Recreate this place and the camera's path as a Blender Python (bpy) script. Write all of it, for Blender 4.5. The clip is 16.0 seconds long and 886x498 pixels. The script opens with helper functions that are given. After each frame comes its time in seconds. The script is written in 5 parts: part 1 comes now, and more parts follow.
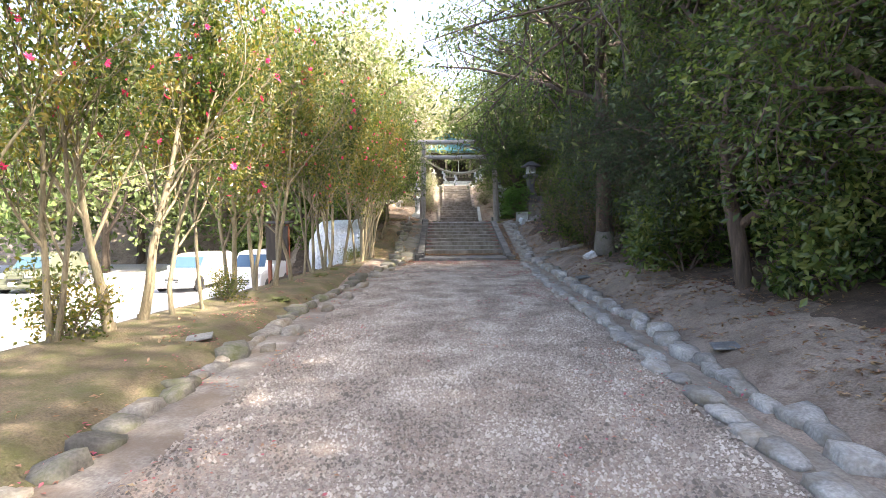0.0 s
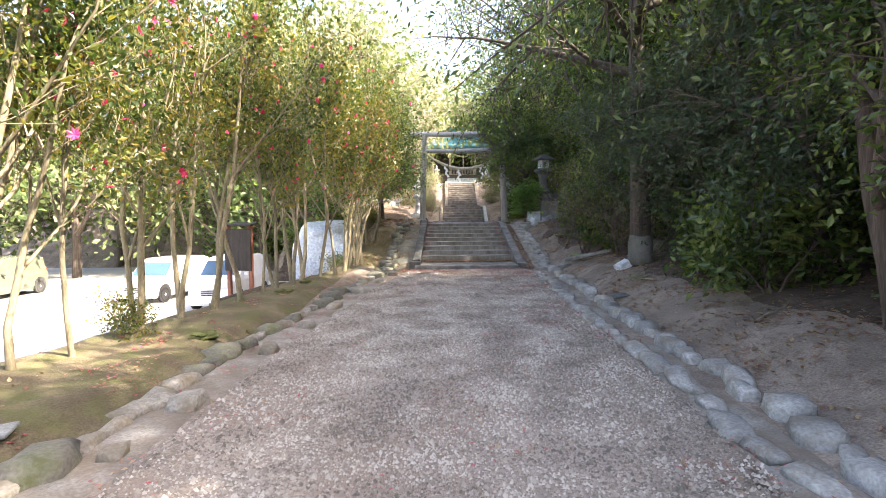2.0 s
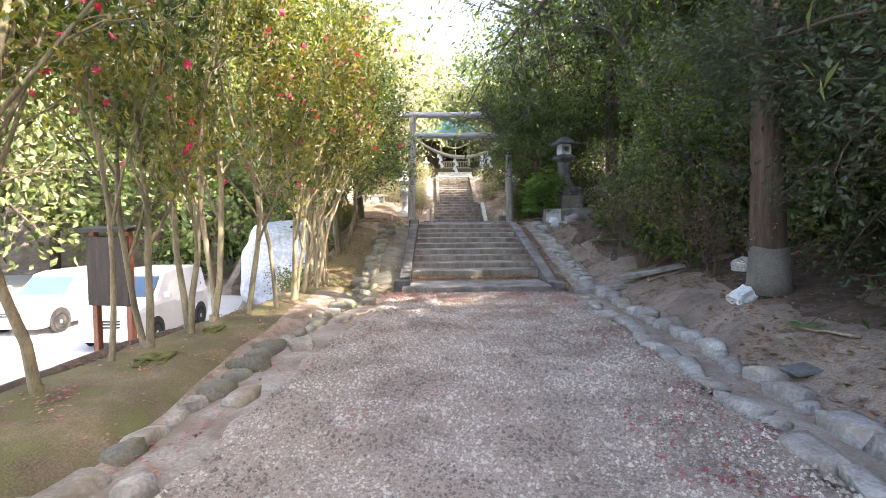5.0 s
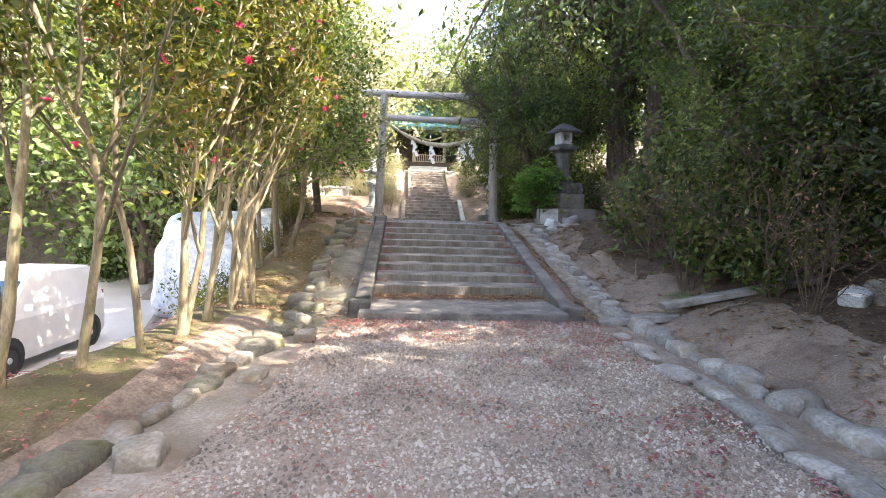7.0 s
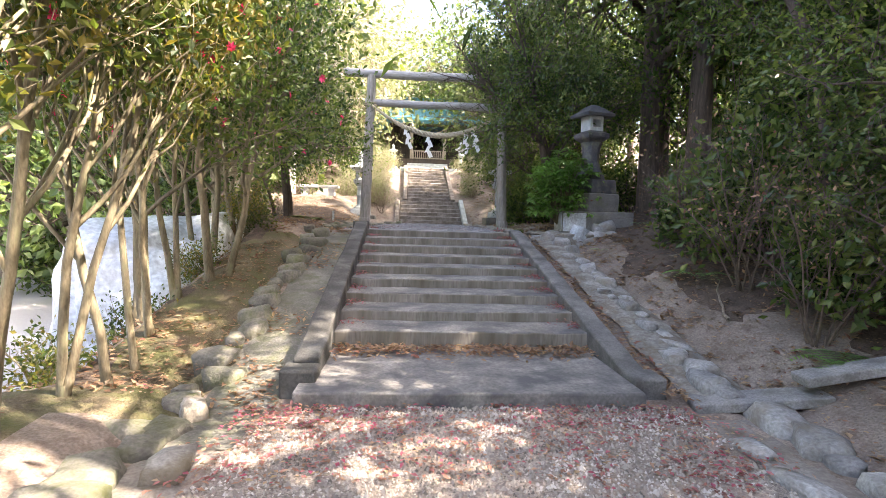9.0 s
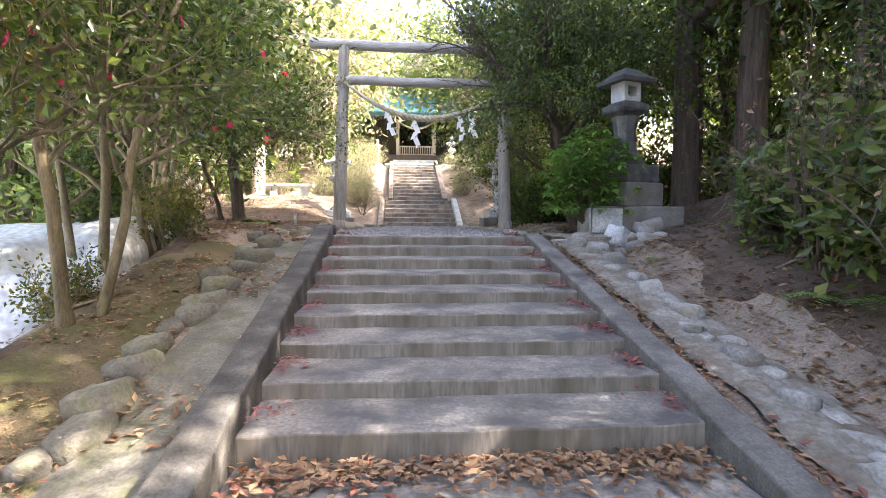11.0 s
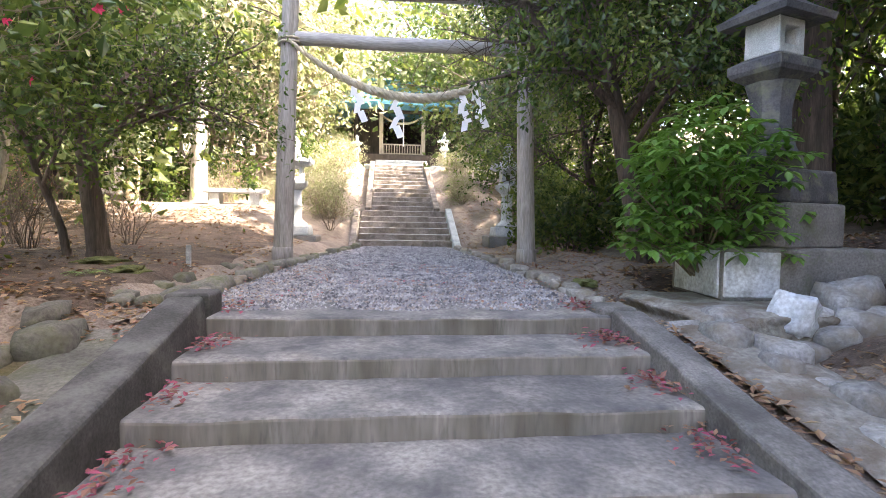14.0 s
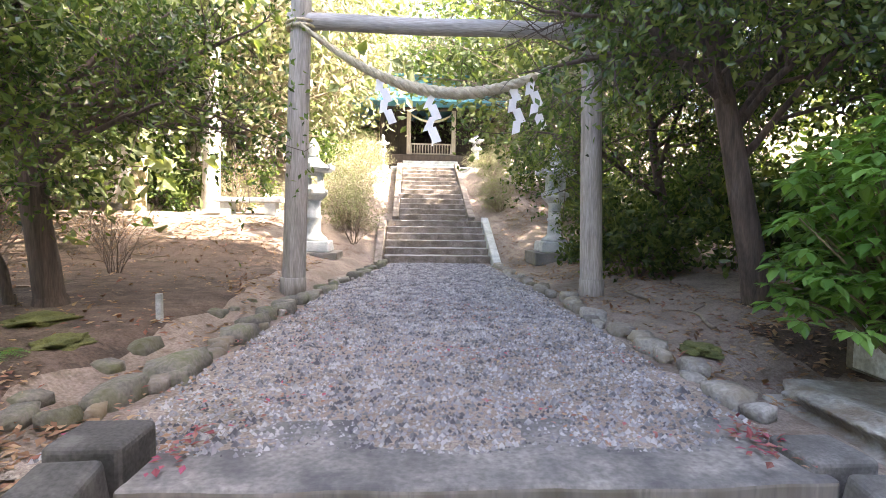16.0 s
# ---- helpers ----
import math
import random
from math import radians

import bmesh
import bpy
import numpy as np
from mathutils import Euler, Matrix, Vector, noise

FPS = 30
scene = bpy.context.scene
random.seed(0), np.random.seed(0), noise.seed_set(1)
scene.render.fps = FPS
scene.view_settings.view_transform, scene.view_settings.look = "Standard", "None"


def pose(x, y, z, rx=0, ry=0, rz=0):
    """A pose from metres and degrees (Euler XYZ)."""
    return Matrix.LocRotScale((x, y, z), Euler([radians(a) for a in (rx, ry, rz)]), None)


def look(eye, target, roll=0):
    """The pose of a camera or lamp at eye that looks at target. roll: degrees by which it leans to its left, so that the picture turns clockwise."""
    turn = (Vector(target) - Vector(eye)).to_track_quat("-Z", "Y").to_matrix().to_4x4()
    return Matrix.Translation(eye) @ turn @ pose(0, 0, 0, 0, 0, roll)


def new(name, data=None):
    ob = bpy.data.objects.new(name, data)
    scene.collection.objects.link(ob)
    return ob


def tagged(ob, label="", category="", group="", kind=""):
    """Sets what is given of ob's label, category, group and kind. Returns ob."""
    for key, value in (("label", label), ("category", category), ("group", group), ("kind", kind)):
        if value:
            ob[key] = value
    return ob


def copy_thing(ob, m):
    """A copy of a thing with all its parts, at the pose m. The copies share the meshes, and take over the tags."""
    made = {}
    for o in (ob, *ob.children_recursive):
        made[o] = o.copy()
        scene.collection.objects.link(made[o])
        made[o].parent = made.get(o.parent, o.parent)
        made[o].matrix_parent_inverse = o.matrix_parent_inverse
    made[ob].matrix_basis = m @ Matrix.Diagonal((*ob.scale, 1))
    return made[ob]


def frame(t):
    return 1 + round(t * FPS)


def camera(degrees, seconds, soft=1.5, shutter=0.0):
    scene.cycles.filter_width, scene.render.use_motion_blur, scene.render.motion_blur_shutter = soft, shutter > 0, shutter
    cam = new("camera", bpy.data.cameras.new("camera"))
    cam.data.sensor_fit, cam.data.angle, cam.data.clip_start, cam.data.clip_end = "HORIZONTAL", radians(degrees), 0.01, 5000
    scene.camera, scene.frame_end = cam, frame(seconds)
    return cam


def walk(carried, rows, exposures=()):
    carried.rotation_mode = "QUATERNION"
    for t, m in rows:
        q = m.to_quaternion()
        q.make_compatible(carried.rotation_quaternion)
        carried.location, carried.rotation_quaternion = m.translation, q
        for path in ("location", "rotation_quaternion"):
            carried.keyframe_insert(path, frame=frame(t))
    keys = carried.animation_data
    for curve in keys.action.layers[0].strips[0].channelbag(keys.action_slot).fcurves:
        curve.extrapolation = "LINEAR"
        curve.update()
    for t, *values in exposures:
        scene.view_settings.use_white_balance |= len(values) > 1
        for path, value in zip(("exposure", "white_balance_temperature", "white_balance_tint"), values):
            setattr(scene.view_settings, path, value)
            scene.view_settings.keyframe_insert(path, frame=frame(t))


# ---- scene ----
cam = camera(81.6, 16.0, soft=0.75)
PATH = [
    (0, (0.057, -0.346, 1.386), (0.055, 1.652, 1.287), -0.5),
    (0.5, (0.05, 0.243, 1.486), (0.047, 2.24, 1.39), -0.5),
    (1, (0.157, 0.986, 1.47), (0.151, 2.984, 1.371), -0.6),
    (1.5, (0.169, 1.735, 1.472), (0.152, 3.732, 1.372), -0.5),
    (2, (0.238, 2.471, 1.445), (0.214, 4.469, 1.344), -0.5),
    (2.5, (0.188, 3.261, 1.525), (0.157, 5.258, 1.421), -0.5),
    (3, (0.081, 3.951, 1.561), (0.031, 5.948, 1.462), -0.5),
    (3.5, (0.025, 4.782, 1.531), (-0.026, 6.779, 1.429), -0.6),
    (4, (-0.041, 5.55, 1.525), (-0.092, 7.547, 1.42), -0.5),
    (4.5, (-0.044, 6.31, 1.49), (-0.063, 8.307, 1.38), -0.6),
    (4.7, (-0.062, 6.69, 1.53), (-0.057, 8.687, 1.422), -0.7),
    (6.8, (-0.164, 10.011, 1.497), (-0.03, 12.003, 1.386), 1.7),
    (7, (-0.158, 10.381, 1.515), (-0.007, 12.372, 1.403), 1.6),
    (7.5, (-0.168, 11.14, 1.528), (-0.018, 13.132, 1.417), 1.5),
    (8, (-0.059, 11.829, 1.537), (0.09, 13.82, 1.428), 1.4),
    (8.5, (0.049, 12.618, 1.625), (0.199, 14.609, 1.511), 1.4),
    (9, (0.136, 13.398, 1.668), (0.282, 15.389, 1.555), 1.6),
    (9.2, (0.179, 13.689, 1.642), (0.327, 15.68, 1.527), 1.5),
    (11.3, (0.308, 16.677, 1.678), (0.49, 18.666, 1.571), 0.4),
    (11.5, (0.298, 17.026, 1.723), (0.497, 19.013, 1.614), 1.0),
    (12, (0.345, 17.923, 1.708), (0.605, 19.903, 1.595), 1.1),
    (12.5, (0.343, 18.66, 1.787), (0.608, 20.639, 1.676), 1.0),
    (13, (0.414, 19.345, 1.858), (0.677, 21.325, 1.75), 1.0),
    (13.5, (0.566, 19.953, 2.016), (0.822, 21.933, 1.912), 0.7),
    (14, (0.589, 20.433, 2.134), (0.816, 22.418, 2.032), 0.9),
    (14.5, (0.676, 20.858, 2.173), (0.889, 22.844, 2.071), 0.8),
    (15, (0.64, 21.304, 2.272), (0.829, 23.292, 2.165), 0.8),
    (15.5, (0.591, 21.672, 2.422), (0.728, 23.664, 2.31), 0.8),
    (16, (0.492, 22.176, 2.525), (0.62, 24.169, 2.408), 0.8),
]
walk(cam, [(t, look(eye, target, roll)) for t, eye, target, roll in PATH],
     exposures=[(0, 2.8, 7400, 15), (4, 3.14, 7600, 16), (7, 3.32, 7600, 17), (9, 3.33, 7600, 18), (11.5, 3.6, 7500, 20), (13, 3.72, 7500, 20), (16, 3.75, 7500, 20)])

# ---- world and sun ----
SUN_EL, SUN_AZ = radians(47), radians(106)      # azimuth clockwise from +y
world = bpy.data.worlds.new("world")
scene.world = world
world.use_nodes = True
wn = world.node_tree.nodes
sky = wn.new("ShaderNodeTexSky")
sky.sky_type, sky.sun_disc = "NISHITA", False
sky.sun_elevation, sky.sun_rotation = SUN_EL, SUN_AZ
sky.air_density, sky.dust_density, sky.ozone_density = 0.8, 3.0, 0.6
wn["Background"].inputs["Strength"].default_value = 0.15
world.node_tree.links.new(sky.outputs[0], wn["Background"].inputs["Color"])
sun_data = bpy.data.lights.new("sun", "SUN")
sun_data.energy, sun_data.angle, sun_data.color = 4.4, radians(0.6), (1.0, 0.95, 0.86)
sun = new("sun", sun_data)
to_sun = Vector((math.sin(SUN_AZ) * math.cos(SUN_EL), math.cos(SUN_AZ) * math.cos(SUN_EL), math.sin(SUN_EL)))
sun.matrix_world = look(to_sun * 60, (0, 0, 0))


# ---- materials ----
def surf(name, c1, c2, scale=3.0, rough=0.8, bump=0.3, fine=40.0, spots=None, spot_scale=8.0, spot_cut=0.6,
         metal=0.0, rand=0.0, distance=0.02, voronoi=0.0, stretch=(1, 1, 1), local=False, grain=0.28):
    """A two-scale procedural surface in world metres: broad mottling, fine grain, optional stains and per-object variation."""
    m = bpy.data.materials.new(name)
    m.use_nodes = True
    nt = m.node_tree
    n, l = nt.nodes, nt.links.new
    b = n["Principled BSDF"]
    if local:
        geo = n.new("ShaderNodeTexCoord")
        src = geo.outputs["Object"]
    else:
        geo = n.new("ShaderNodeNewGeometry")
        src = geo.outputs["Position"]
    mp = n.new("ShaderNodeMapping")
    mp.inputs["Scale"].default_value = stretch
    l(src, mp.inputs["Vector"])
    a = n.new("ShaderNodeTexNoise")
    a.inputs["Scale"].default_value, a.inputs["Detail"].default_value = scale, 5
    l(mp.outputs[0], a.inputs["Vector"])
    ramp = n.new("ShaderNodeValToRGB")
    ramp.color_ramp.elements[0].position, ramp.color_ramp.elements[1].position = 0.32, 0.68
    ramp.color_ramp.elements[0].color, ramp.color_ramp.elements[1].color = (*c1, 1), (*c2, 1)
    l(a.outputs["Fac"], ramp.inputs["Fac"])
    col = ramp.outputs["Color"]
    f = n.new("ShaderNodeTexNoise")
    f.inputs["Scale"].default_value, f.inputs["Detail"].default_value = fine, 3
    l(mp.outputs[0], f.inputs["Vector"])
    fr = n.new("ShaderNodeMapRange")
    fr.inputs["From Min"].default_value, fr.inputs["From Max"].default_value = 0.3, 0.7
    fr.inputs["To Min"].default_value, fr.inputs["To Max"].default_value = 1 - grain, 1 + grain * 0.9
    l(f.outputs["Fac"], fr.inputs["Value"])
    mul = n.new("ShaderNodeMix")
    mul.data_type, mul.blend_type = "RGBA", "MULTIPLY"
    mul.inputs["Factor"].default_value = 1
    l(col, mul.inputs["A"])
    l(fr.outputs[0], mul.inputs["B"])
    col = mul.outputs["Result"]
    height = f.outputs["Fac"]
    if voronoi:
        v = n.new("ShaderNodeTexVoronoi")
        v.inputs["Scale"].default_value = voronoi
        l(mp.outputs[0], v.inputs["Vector"])
        hs = n.new("ShaderNodeSeparateColor")
        l(v.outputs["Color"], hs.inputs[0])
        vr = n.new("ShaderNodeMapRange")
        vr.inputs["To Min"].default_value, vr.inputs["To Max"].default_value = 0.65, 1.3
        l(hs.outputs[0], vr.inputs["Value"])
        m2 = n.new("ShaderNodeMix")
        m2.data_type, m2.blend_type = "RGBA", "MULTIPLY"
        m2.inputs["Factor"].default_value = 1
        l(col, m2.inputs["A"])
        l(vr.outputs[0], m2.inputs["B"])
        col = m2.outputs["Result"]
        height = v.outputs["Distance"]
    if spots:
        s = n.new("ShaderNodeTexNoise")
        s.inputs["Scale"].default_value, s.inputs["Detail"].default_value = spot_scale, 6
        s.inputs["Roughness"].default_value = 0.65
        l(mp.outputs[0], s.inputs["Vector"])
        sr = n.new("ShaderNodeMapRange")
        sr.inputs["From Min"].default_value, sr.inputs["From Max"].default_value = spot_cut - 0.1, spot_cut + 0.13
        l(s.outputs["Fac"], sr.inputs["Value"])
        m3 = n.new("ShaderNodeMix")
        m3.data_type = "RGBA"
        l(sr.outputs[0], m3.inputs["Factor"])
        l(col, m3.inputs["A"])
        m3.inputs["B"].default_value = (*spots, 1)
        col = m3.outputs["Result"]
    if rand:
        oi = n.new("ShaderNodeObjectInfo")
        rr = n.new("ShaderNodeMapRange")
        rr.inputs["To Min"].default_value, rr.inputs["To Max"].default_value = 1 - rand, 1 + rand
        l(oi.outputs["Random"], rr.inputs["Value"])
        m4 = n.new("ShaderNodeMix")
        m4.data_type, m4.blend_type = "RGBA", "MULTIPLY"
        m4.inputs["Factor"].default_value = 1
        l(col, m4.inputs["A"])
        l(rr.outputs[0], m4.inputs["B"])
        col = m4.outputs["Result"]
    l(col, b.inputs["Base Color"])
    b.inputs["Roughness"].default_value, b.inputs["Metallic"].default_value = rough, metal
    if bump:
        bp = n.new("ShaderNodeBump")
        bp.inputs["Strength"].default_value, bp.inputs["Distance"].default_value = bump, distance
        l(height, bp.inputs["Height"])
        l(bp.outputs[0], b.inputs["Normal"])
    return m


def leafy(name, ramp_colours, rough=0.45, through_light=0.4, clump=1.3, glow=(1.8, 1.85, 0.8)):
    """Leaves: each island takes its own tint; part of the light passes through the blade."""
    m = bpy.data.materials.new(name)
    m.use_nodes = True
    nt = m.node_tree
    n, l = nt.nodes, nt.links.new
    b, out = n["Principled BSDF"], n["Material Output"]
    geo = n.new("ShaderNodeNewGeometry")
    ramp = n.new("ShaderNodeValToRGB")
    els = ramp.color_ramp.elements
    for k, c in enumerate(ramp_colours):
        e = els[k] if k < 2 else els.new(1.0)
        e.color = (*c, 1)
    for k, e in enumerate(els):
        e.position = k / (len(els) - 1)
    nz = n.new("ShaderNodeTexNoise")
    nz.inputs["Scale"].default_value, nz.inputs["Detail"].default_value = clump, 2
    l(geo.outputs["Position"], nz.inputs["Vector"])
    nr = n.new("ShaderNodeMapRange")
    nr.inputs["From Min"].default_value, nr.inputs["From Max"].default_value = 0.35, 0.65
    nr.inputs["To Min"].default_value, nr.inputs["To Max"].default_value = -0.35, 0.35
    l(nz.outputs["Fac"], nr.inputs["Value"])
    add = n.new("ShaderNodeMath")
    add.operation, add.use_clamp = "ADD", True
    l(geo.outputs["Random Per Island"], add.inputs[0])
    l(nr.outputs[0], add.inputs[1])
    l(add.outputs[0], ramp.inputs["Fac"])
    l(ramp.outputs[0], b.inputs["Base Color"])
    b.inputs["Roughness"].default_value = rough
    tr = n.new("ShaderNodeBsdfTranslucent")
    g = n.new("ShaderNodeMix")
    g.data_type, g.blend_type = "RGBA", "MULTIPLY"
    g.inputs["Factor"].default_value = 1
    l(ramp.outputs[0], g.inputs["A"])
    g.inputs["B"].default_value = (*glow, 1)
    l(g.outputs["Result"], tr.inputs["Color"])
    mx = n.new("ShaderNodeMixShader")
    mx.inputs[0].default_value = through_light
    l(b.outputs[0], mx.inputs[1])
    l(tr.outputs[0], mx.inputs[2])
    l(mx.outputs[0], out.inputs["Surface"])
    return m


def plain(name, c, rough=0.5, metal=0.0):
    return surf(name, tuple(v * 0.93 for v in c), tuple(min(1, v * 1.05) for v in c), 2.0, rough, 0.0, metal=metal, grain=0.04)


M_SOIL = surf("soil", (0.17, 0.138, 0.112), (0.315, 0.26, 0.215), 1.3, 0.95, 0.7, 45, (0.12, 0.075, 0.055), 6, 0.6, distance=0.03)
M_GRAVEL = surf("gravel_bed", (0.215, 0.182, 0.152), (0.335, 0.288, 0.248), 0.9, 0.9, 0.7, 25, (0.30, 0.235, 0.19), 1.2, 0.56, distance=0.015, voronoi=80)
M_PEBBLE = leafy("tan_grey_pebbles", [(0.13, 0.115, 0.10), (0.23, 0.20, 0.175), (0.30, 0.265, 0.235), (0.34, 0.305, 0.265), (0.48, 0.45, 0.41)], 0.8, 0.0, 1.6)
M_PEBBLE_GREY = leafy("blue_grey_pebbles", [(0.08, 0.08, 0.088), (0.16, 0.16, 0.172), (0.24, 0.24, 0.256), (0.29, 0.285, 0.29), (0.42, 0.41, 0.41)], 0.8, 0.0, 6.0)
M_ASPHALT = surf("pale_asphalt", (0.42, 0.42, 0.43), (0.52, 0.52, 0.52), 0.5, 0.9, 0.3, 60)
M_CONCRETE = surf("weathered_concrete", (0.19, 0.19, 0.19), (0.33, 0.32, 0.305), 2.2, 0.9, 0.4, 55, (0.13, 0.125, 0.11), 3.5, 0.58, distance=0.006)
M_TREAD = surf("worn_step_concrete", (0.145, 0.142, 0.137), (0.31, 0.297, 0.272), 2.2, 0.88, 0.6, 32, (0.088, 0.09, 0.093), 2.1, 0.51, distance=0.008, grain=0.3)
M_MORTAR = surf("lichened_mortar", (0.17, 0.165, 0.145), (0.34, 0.33, 0.295), 3.0, 0.92, 0.8, 25, (0.15, 0.12, 0.09), 4.0, 0.5, distance=0.03)
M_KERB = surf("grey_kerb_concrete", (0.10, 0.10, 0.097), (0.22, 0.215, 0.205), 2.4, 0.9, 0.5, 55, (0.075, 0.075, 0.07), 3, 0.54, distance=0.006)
M_APRON = surf("dark_mossy_mortar", (0.085, 0.085, 0.072), (0.20, 0.195, 0.17), 2.2, 0.92, 0.6, 40, (0.09, 0.10, 0.05), 4.0, 0.56, distance=0.012)
M_STONE_DARK = surf("mossy_field_stone", (0.095, 0.092, 0.08), (0.22, 0.21, 0.185), 4, 0.88, 0.6, 35, (0.09, 0.10, 0.045), 4, 0.54, rand=0.25)
M_BANK = surf("mossy_brown_earth", (0.085, 0.068, 0.042), (0.19, 0.152, 0.095), 1.6, 0.96, 0.8, 50, (0.10, 0.105, 0.038), 2.6, 0.53, distance=0.03)
M_RISER = surf("streaked_riser_concrete", (0.15, 0.14, 0.115), (0.25, 0.235, 0.21), 4.0, 0.92, 0.4, 40, (0.11, 0.10, 0.075), 5, 0.55, distance=0.006, stretch=(1, 1, 0.18))
M_RAIL = surf("near_black_concrete", (0.04, 0.04, 0.038), (0.105, 0.105, 0.10), 3, 0.9, 0.5, 55, (0.16, 0.16, 0.15), 3, 0.62, distance=0.006)
M_OLDSTEP = surf("old_brown_step", (0.15, 0.125, 0.105), (0.29, 0.255, 0.23), 5, 0.9, 0.6, 40, (0.10, 0.085, 0.065), 3, 0.55)
# leaf litter's brown, darkened further to put the bank's shade into the colour
M_MULCH_SHADE = surf("leaf_mulch_with_shade", (0.05, 0.036, 0.028), (0.125, 0.09, 0.068), 3, 1.0, 0.9, 45, (0.17, 0.125, 0.095), 7, 0.6, distance=0.03)
M_STONE_PALE = surf("pale_field_stone", (0.21, 0.21, 0.205), (0.38, 0.38, 0.37), 4, 0.85, 0.6, 35, (0.20, 0.17, 0.13), 3, 0.56, rand=0.22)
M_STONE = surf("field_stone", (0.17, 0.16, 0.14), (0.34, 0.325, 0.295), 4, 0.85, 0.6, 35, (0.17, 0.14, 0.095), 3, 0.52, rand=0.25)
M_GUTTER = surf("gutter_mortar", (0.20, 0.185, 0.16), (0.34, 0.32, 0.29), 2.4, 0.9, 0.5, 40, (0.17, 0.135, 0.105), 2.0, 0.5)
M_GRANITE = surf("pale_granite", (0.33, 0.365, 0.37), (0.52, 0.55, 0.545), 5, 0.75, 0.3, 90, (0.25, 0.27, 0.26), 4, 0.62, distance=0.005)
M_OLDSTONE = surf("dark_old_stone", (0.045, 0.048, 0.054), (0.10, 0.10, 0.105), 4, 0.85, 0.5, 50, (0.16, 0.17, 0.12), 5, 0.6, distance=0.008)
M_BASESTONE = surf("plinth_stone", (0.12, 0.117, 0.107), (0.22, 0.212, 0.20), 3, 0.9, 0.5, 50, (0.13, 0.14, 0.09), 5, 0.6, distance=0.008)
M_LIME = surf("limewashed_stone", (0.38, 0.43, 0.47), (0.62, 0.66, 0.68), 3, 0.9, 0.4, 30, (0.2, 0.2, 0.19), 4, 0.58, distance=0.008)
M_POST = surf("weathered_grey_wood", (0.24, 0.22, 0.19), (0.46, 0.44, 0.41), 5, 0.75, 0.5, 30, (0.16, 0.14, 0.11), 5, 0.62, distance=0.006, stretch=(3, 3, 0.25))
M_BEAM = surf("weathered_grey_beam", (0.26, 0.25, 0.23), (0.48, 0.47, 0.45), 5, 0.75, 0.5, 30, (0.18, 0.16, 0.13), 5, 0.62, distance=0.006, stretch=(0.25, 3, 3))
M_ROPE = surf("straw_rope", (0.40, 0.35, 0.24), (0.62, 0.56, 0.42), 12, 0.9, 0.6, 120)
M_PAPER = plain("white_paper", (0.82, 0.82, 0.82), 0.8)
M_BARK = surf("grey_brown_bark", (0.13, 0.108, 0.07), (0.27, 0.23, 0.155), 5, 0.85, 0.5, 35, (0.22, 0.23, 0.13), 6, 0.62, distance=0.01, stretch=(2, 2, 0.5), rand=0.2)
M_BARK_DARK = surf("dark_bark", (0.055, 0.042, 0.034), (0.13, 0.10, 0.08), 5, 0.9, 0.7, 25, distance=0.02, stretch=(3, 3, 0.3), rand=0.2)
M_BARK_PALE = surf("pale_bark", (0.36, 0.34, 0.30), (0.58, 0.56, 0.52), 5, 0.85, 0.5, 25, (0.24, 0.23, 0.2), 4, 0.58, distance=0.015, stretch=(2, 2, 0.4))
M_TWIG_DARK = surf("dark_dry_twig", (0.07, 0.055, 0.043), (0.16, 0.125, 0.095), 6, 0.9, 0.2, 30)
M_TWIG = surf("dry_twig", (0.17, 0.135, 0.10), (0.32, 0.27, 0.21), 6, 0.9, 0.2, 30)
L_CAMELLIA = leafy("sunny_camellia_leaf", [(0.03, 0.055, 0.016), (0.065, 0.095, 0.022), (0.115, 0.13, 0.03), (0.20, 0.16, 0.045)], 0.36, 0.42)
L_DARK = leafy("dark_evergreen_leaf", [(0.030, 0.058, 0.021), (0.055, 0.098, 0.031), (0.095, 0.145, 0.044), (0.15, 0.195, 0.062)], 0.27, 0.32)
L_YEW = leafy("black_green_needles", [(0.018, 0.038, 0.019), (0.034, 0.063, 0.028), (0.06, 0.095, 0.04)], 0.4, 0.2)
L_FRESH = leafy("fresh_green_leaf", [(0.06, 0.15, 0.035), (0.10, 0.22, 0.05), (0.15, 0.29, 0.075)], 0.35, 0.35)
L_PALE = leafy("pale_yellow_green_leaf", [(0.11, 0.15, 0.06), (0.18, 0.21, 0.10), (0.26, 0.27, 0.17), (0.33, 0.31, 0.24)], 0.5, 0.4, 1.3, (1.4, 1.45, 1.05))
L_MID = leafy("mid_green_leaf", [(0.045, 0.08, 0.03), (0.09, 0.14, 0.05), (0.14, 0.19, 0.075)], 0.45, 0.4)
L_CEDAR = leafy("cedar_foliage", [(0.055, 0.085, 0.03), (0.11, 0.145, 0.055), (0.16, 0.19, 0.085)], 0.6, 0.3)
L_DRY = leafy("dry_brown_leaf", [(0.16, 0.085, 0.05), (0.26, 0.16, 0.10), (0.36, 0.25, 0.16), (0.20, 0.08, 0.06)], 0.7, 0.15)
L_FALLEN = leafy("fallen_magenta_petal", [(0.17, 0.075, 0.06), (0.25, 0.06, 0.075), (0.33, 0.07, 0.13), (0.27, 0.16, 0.11), (0.19, 0.11, 0.08)], 0.7, 0.12)
L_PETAL = leafy("pink_petal", [(0.55, 0.02, 0.12), (0.70, 0.05, 0.22), (0.45, 0.03, 0.08)], 0.5, 0.25)
L_OLDPETAL = leafy("withered_petal", [(0.22, 0.09, 0.08), (0.30, 0.18, 0.13), (0.36, 0.07, 0.13), (0.36, 0.27, 0.18), (0.26, 0.13, 0.10)], 0.7, 0.15)


